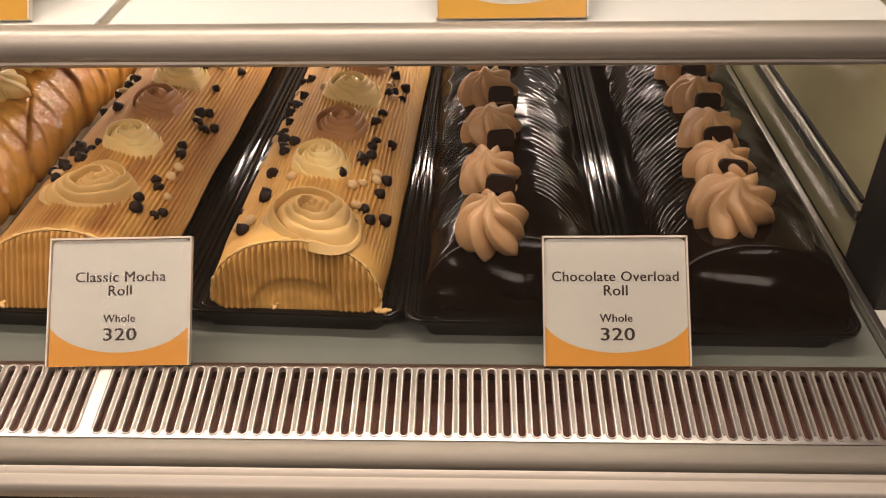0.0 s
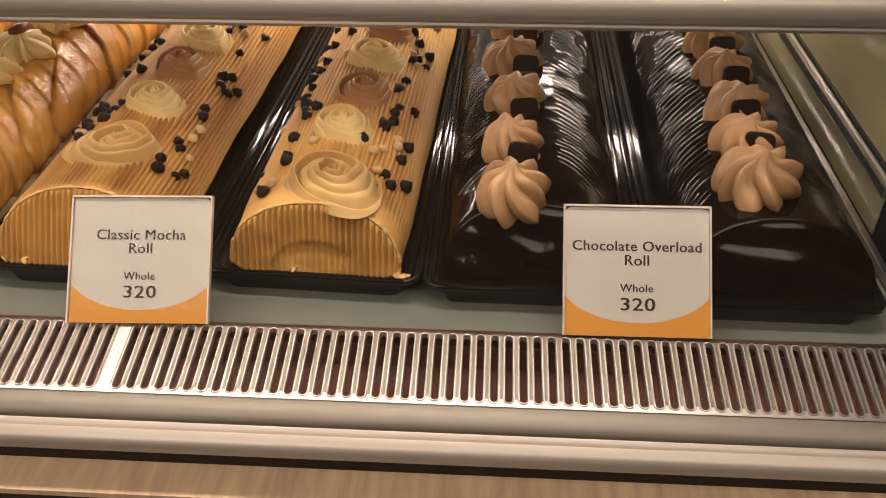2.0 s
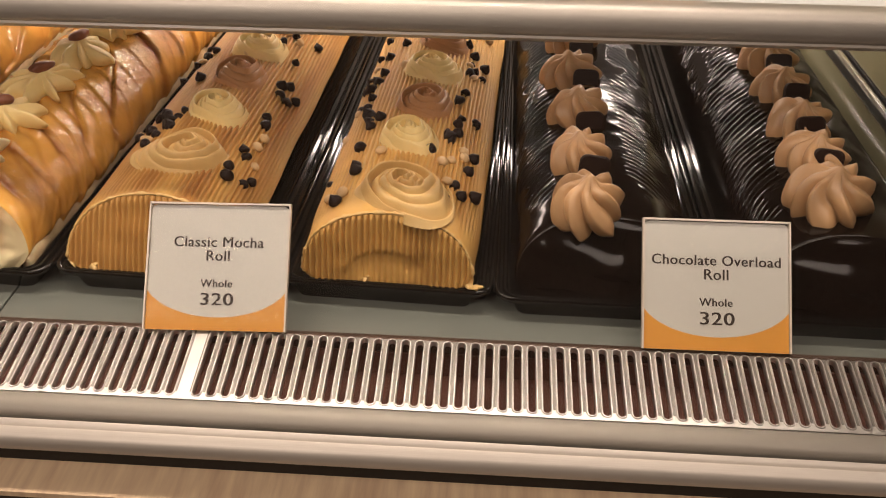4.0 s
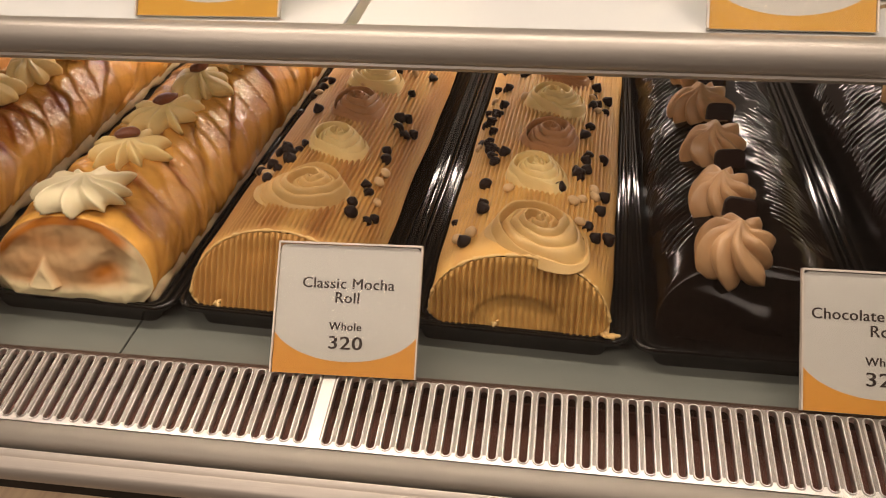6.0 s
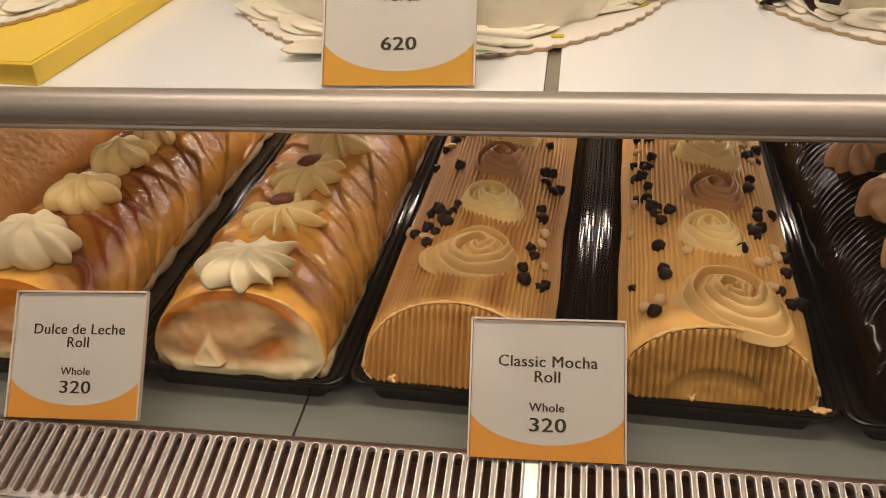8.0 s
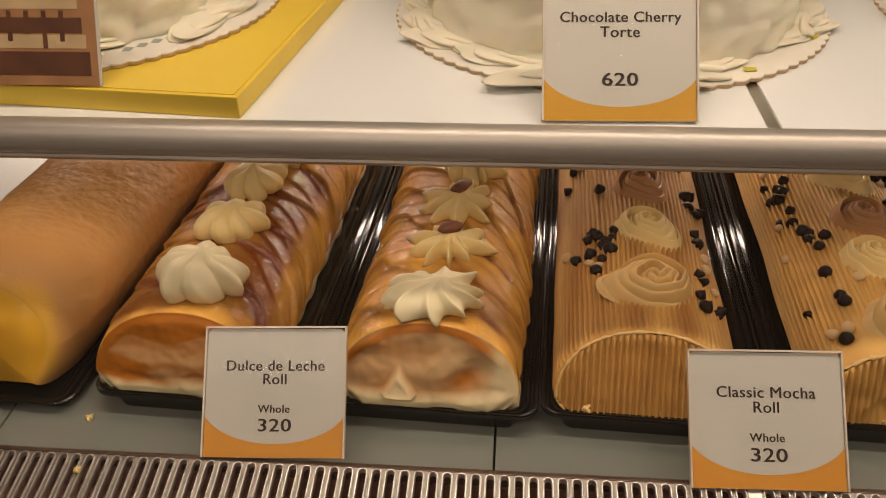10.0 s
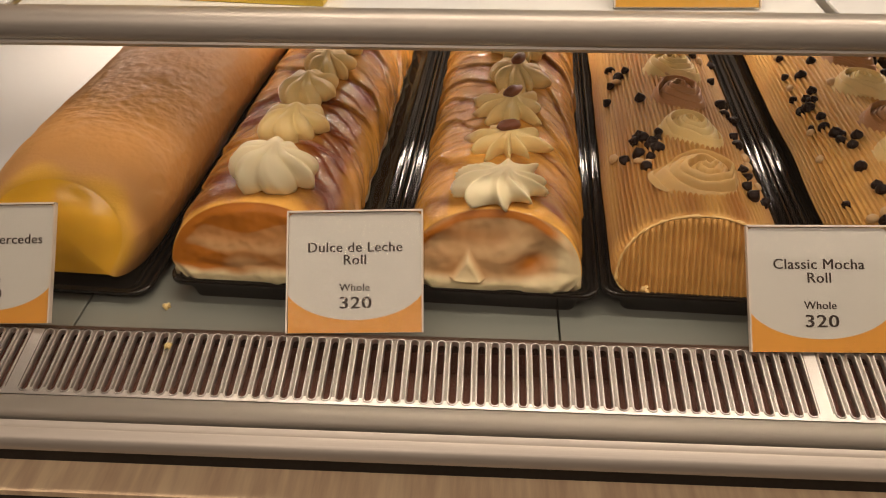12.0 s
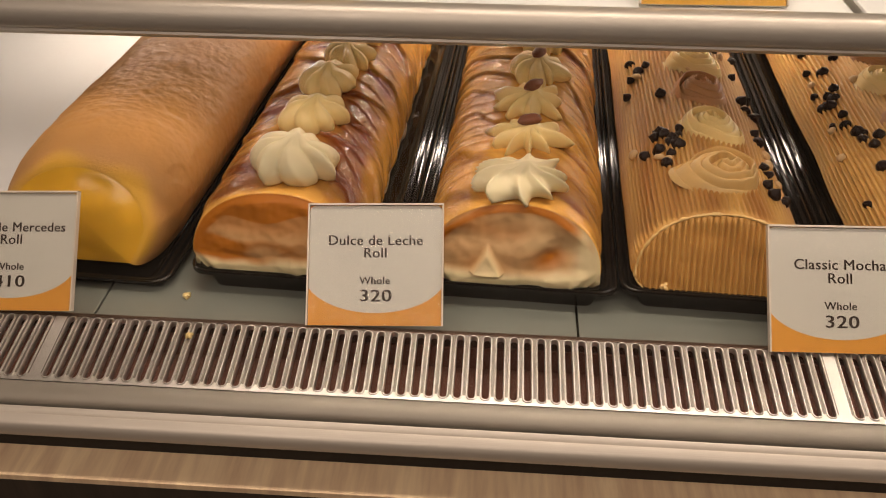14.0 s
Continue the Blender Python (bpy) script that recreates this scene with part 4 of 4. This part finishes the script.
def price_tag(x, y, z, lean, lines, price, size, label, turn=0.0, ink=ORANGE, yaw=0.0):
    """A leaning acrylic holder with a printed card; local x across, y up the card, z towards the viewer."""
    t = thing("price_tag", pose(x, y, z, 0, 0, yaw) @ pose(0, 0, 0, 90 - lean, turn, 0), label, "price tag", "price tags")
    w, h = TAG_W / 2, TAG_H
    # clear holder: front and back sheets, bright rims, small foot
    part("holder_back", box(-w - 0.0010, w + 0.0010, 0.0, h + 0.0012, -0.0012, -0.0002), ACRYLIC, t, "clear acrylic back", smooth=False)
    part("holder_front", box(-w - 0.0010, w + 0.0010, 0.0, h + 0.0012, 0.0019, 0.0027), ACRYLIC, t, "clear acrylic front", smooth=False)
    for a, b, c, d in ((-w - 0.0012, -w - 0.0002, 0.0, h + 0.0016), (w + 0.0002, w + 0.0012, 0.0, h + 0.0016), (-w - 0.0012, w + 0.0012, h + 0.0004, h + 0.0016)):
        part("holder_rim", box(a, b, c, d, -0.0013, 0.0029), ACRYLIC_EDGE, t, "bright acrylic rim", smooth=False)
    # card with rounded upper corners
    r, pts = 0.0035, [(-w, 0.0), (w, 0.0)]
    for cx, a0 in ((w - r, 0), (-w + r, 90)):
        pts += [(cx + r * math.cos(radians(a0 + 18 * k)), h - r + r * math.sin(radians(a0 + 18 * k))) for k in range(6)]
    rings = [[(px, py, zz) for px, py in pts] for zz in (0.0, 0.0010)]
    card = part("card", loops_mesh(rings, close_first=True, close_last=True), CARD, t, "white printed card", smooth=False)
    # coloured foot below a hanging curve
    bm = bmesh.new()
    n = 28
    lo = [bm.verts.new((-w + 2 * w * k / n, 0.0001, 0.0012)) for k in range(n + 1)]
    hi = [bm.verts.new((-w + 2 * w * k / n, h * (0.105 + 0.205 * (1 - math.sqrt(max(0, 1 - (0.93 * (2 * k / n - 1)) ** 2))) / (1 - math.sqrt(1 - 0.93 ** 2))), 0.0012)) for k in range(n + 1)]
    for k in range(n):
        bm.faces.new((lo[k], lo[k + 1], hi[k + 1], hi[k]))
    part("printed_band", bm, ink, card, "orange printed band", smooth=False)
    for text, fy in lines:
        lettering(text, size if len(text) > 14 else size * 1.05, INK, card, 0.0, h * fy, 0.00017)
    if price:
        lettering("Whole" if len(lines) > 1 else "", 0.0069, INK, card, 0.0, h * 0.370, 0.00015)
        lettering(price, 0.0120, INK, card, 0.0005, h * 0.242, 0.00022)
    return card


LEAN = 43.5
TAG_Y, TAG_Z = 0.5013, 1.0161
price_tag(0.1112, TAG_Y, TAG_Z, LEAN, [("Chocolate Overload", 0.695), ("Roll", 0.585)], "320", 0.0089, "white price tag reading Chocolate Overload Roll on the steel grille", 0, ORANGE, 0.6)
price_tag(-0.1962, TAG_Y - 0.003, TAG_Z, LEAN, [("Classic Mocha", 0.700), ("Roll", 0.590)], "320", 0.0089, "white price tag reading Classic Mocha Roll on the steel grille", -0.4, ORANGE, 1.5)
price_tag(-0.4905, TAG_Y + 0.002, TAG_Z, LEAN, [("Dulce de Leche", 0.705), ("Roll", 0.600)], "320", 0.0089, "white price tag reading Dulce de Leche Roll on the steel grille", -1.7, ORANGE, 1.5)
price_tag(-0.7355, TAG_Y, TAG_Z, LEAN, [("Brazo de Mercedes", 0.705), ("Roll", 0.600)], "410", 0.0089, "white price tag reading Mercedes Roll on the steel grille", -1.9, ORANGE, 1.0)
SHELF_Z = 1.1945
up = price_tag(-0.2885, 0.6095, SHELF_Z, 38, [("Chocolate Cherry", 0.775), ("Torte", 0.662)], "", 0.0089, "white price tag reading Chocolate Cherry Torte on the upper shelf", 0, AMBER, 1.5)
lettering("620", 0.0118, INK, up, 0.0, TAG_H * 0.305, 0.00028)
price_tag(0.0455, 0.6090, SHELF_Z, 38, [], "", 0.0089, "white price tag with an amber band on the upper shelf", 0, AMBER, 0.5)

# ---- upper shelf things ----


def cake_board(x, y, z, radius, name_label, lobes=84):
    t = thing("cake_board", pose(x, y, z), name_label, "cake board", "cake boards on the upper shelf")
    n = lobes * 8

    def ring(k, zz):
        return [((radius - 0.0026 * (1 - abs(math.sin(lobes * math.pi * j / n))) - k) * math.cos(2 * math.pi * j / n),
                 (radius - 0.0026 * (1 - abs(math.sin(lobes * math.pi * j / n))) - k) * math.sin(2 * math.pi * j / n), zz) for j in range(n)]
    part("board_core", loops_mesh([ring(0.0004, 0.0), ring(0.0, 0.0004), ring(0.0, 0.0022)], close_first=True, close_last=True), BOARD_EDGE, t, "raw cardboard edge", smooth=False)
    part("board_foil", loops_mesh([ring(0.0002, 0.0023), ring(0.0004, 0.0030)], close_first=True, close_last=True), BOARD, t, "white foil face", smooth=False)
    return t


def cream_cake(x, y, z, radius, height, ruffle, label, shards):
    t = thing("cream_cake", pose(x, y, z), label, "cake", "cakes on the upper shelf")
    bm = bmesh.new()
    rings = []
    for k in range(30):
        f = k / 29
        row = []
        for j in range(160):
            a = 2 * math.pi * j / 160
            if f < 0.7:
                rr, zz = radius, height * f / 0.7
            else:
                rr, zz = radius * (1 - (f - 0.7) / 0.3 * 0.999), height
            w = 1.4 * wob(math.cos(a) * 7 + ruffle, math.sin(a) * 7, zz * 70) + 0.8 * wob(math.cos(a) * 17, math.sin(a) * 17, zz * 150 + ruffle)
            rr += 0.004 * w
            row.append((rr * math.cos(a), rr * math.sin(a), zz + (0.003 * w if f >= 0.7 else 0)))
        rings.append(row)
    bm = loops_mesh(rings, close_first=True, close_last=True)
    bmesh.ops.recalc_face_normals(bm, faces=bm.faces[:])
    part("cream_coat", bm, WHIP, t, "whipped cream coat")
    for j in range(20):
        a = -math.pi / 2 + rng.uniform(-1.6, 1.6)
        bm = star_drop(rng.uniform(0.012, 0.024), rng.uniform(0.005, 0.010), 4, 0.14, 2.5, 0.0, j * 0.7 + ruffle, 3.0)
        ob = part("cream_stroke", bm, WHIP, t)
        rr = radius + rng.uniform(-0.004, 0.010)
        ob.matrix_local = pose(rr * math.cos(a), rr * math.sin(a), 0.0008, 0, 0, math.degrees(a) + rng.uniform(60, 120)) @ Matrix.Diagonal((1.7, 0.65, 1, 1))
    for j in range(shards):
        a = -math.pi / 2 + rng.uniform(-1.5, 1.5)
        rr = radius + rng.uniform(0.002, 0.020)
        bm = box(-0.016, 0.016, -0.006, 0.006, 0, 0.0022, 0.0006)
        for v in bm.verts:
            v.co.z += 25 * v.co.x ** 2 * (1 if j % 2 else -0.4)
        ob = part("chocolate_shard", bm, DARKCHOC, t, "dark chocolate shard", smooth=False)
        ob.matrix_local = pose(rr * math.cos(a), rr * math.sin(a), rng.uniform(0.007, 0.030), rng.uniform(-40, 40), rng.uniform(-40, 40), rng.uniform(0, 360))
    return t


cake_board(-0.2817, 0.8104, 1.1932, 0.1620, "white scalloped cake board on the upper shelf")
torte = cream_cake(-0.2817, 0.8104, 1.1964, 0.1370, 0.060, 1.0, "white whipped cream torte on a scalloped board", 0)
for k, (px, py) in enumerate(((-0.075, -0.085), (-0.050, -0.080), (0.062, -0.075), (-0.010, -0.040), (0.030, -0.105), (-0.095, -0.040))):
    bm = box(-0.0045, 0.0045, -0.0035, 0.0035, 0, 0.005, 0.0012)
    for v in bm.verts:
        v.co.x += 0.25 * v.co.z * wob(k * 3.1, v.co.y * 200)
    ob = part("chocolate_bit", bm, DARKCHOC, torte, "dark chocolate bit", smooth=False)
    ob.matrix_local = pose(px, py, 0.0585, 12, -8, 47 * k)
cake_board(0.0822, 0.8086, 1.1932, 0.1600, "white scalloped cake board on the upper shelf")
cream_cake(0.0822, 0.8086, 1.1964, 0.1330, 0.060, 5.0, "white cream cake with dark chocolate shards on a scalloped board", 46)

for px, py in ((-0.266, 0.676), (-0.200, 0.684), (-0.346, 0.681), (-0.145, 0.744)):
    bm = box(-0.004, 0.004, -0.0025, 0.0025, 0, 0.0012, 0.0005)
    ob = part("candied_peel", bm, SPRINKLE, None, smooth=False)
    ob.matrix_world = pose(px, py, 1.1965, 0, 0, px * 900)
    tagged(ob, "yellow candied peel crumb on the cake board", "peel", "candied peel crumbs")

cake_box = thing("cake_box", pose(-0.5125, 0.6080, 1.1932, 0, 0, -5.5), "bright yellow cardboard cake box base on the upper shelf", "box")
part("box_shell", box(-0.34, 0.0, 0.0, 0.36, 0.0, 0.0136, 0.0008), YELLOW, cake_box, smooth=False)
part("box_lining", box(-0.337, -0.003, 0.003, 0.357, 0.0137, 0.0141), YELLOW, cake_box, smooth=False)
bd = cake_board(-0.6800, 0.7750, 1.2076, 0.1500, "white scalloped cake board on a yellow box")
for k in range(5):
    part("print_bar", box(0.072 + 0.007 * k, 0.078 + 0.007 * k, -0.105 + 0.008 * k, -0.098 + 0.008 * k, 0.0031, 0.0033), GREY_INK, bd, "faint grey print", smooth=False)
cream_cake(-0.6800, 0.7750, 1.2108, 0.1150, 0.055, 9.0, "pale cream cake on a board over a yellow box", 0)

# picture card leaning on the box
pic = thing("picture_card", pose(-0.6715, 0.6205, 1.2077) @ pose(0, 0, 0, 68, 0, 0), "printed picture card of a brown layer cake on the yellow box", "card")
part("card_sheet", box(-0.075, 0.072, 0.0, 0.10, 0.0, 0.0012), CARD, pic, smooth=False)
part("print_ground", box(-0.075, 0.0705, 0.0, 0.10, 0.0013, 0.0015), PRINT_TAN, pic, "brown printed picture", smooth=False)
for k, (a, b, mat) in enumerate(((0.006, 0.020, PRINT_BROWN), (0.022, 0.030, PRINT_CREAM), (0.031, 0.040, PRINT_BROWN), (0.045, 0.058, PRINT_CREAM))):
    part("print_layer", box(-0.010 + 0.004 * k, 0.066 - 0.002 * k, a, b, 0.0016, 0.0017), mat, pic, smooth=False)
for k in range(5):
    part("print_drip", box(0.004 + 0.011 * k, 0.007 + 0.011 * k, 0.022 + 0.004 * (k % 3), 0.044, 0.00175, 0.0018), PRINT_BROWN, pic, smooth=False)
bm = bmesh.new()
bmesh.ops.create_circle(bm, cap_ends=True, segments=48, radius=0.0145)
ob = part("print_disc", bm, MAROON, pic, "dark maroon printed disc", smooth=False)
ob.matrix_local = pose(-0.0220, 0.032, 0.0019)
lettering("690", 0.0125, CARD, pic, -0.0220, 0.032, 0.0003, 0.0021)

# crumbs of cream left on the grille and deck
for k, (px, py, pz, rad) in enumerate(((-0.6085, 0.4880, 1.0135, 0.0021), (-0.6320, 0.5470, DECK_Z, 0.0024))):
    ob = part("crumb", star_drop(rad, rad * 1.2, 4, 0.3, 0.6, 0.1, k * 2.0, 2.0), PALE, None)
    ob.matrix_world = pose(px, py, pz, 0, 0, 50 * k)
    tagged(ob, "pale crumb of dried cream in the case", "crumb", "crumbs in the case")
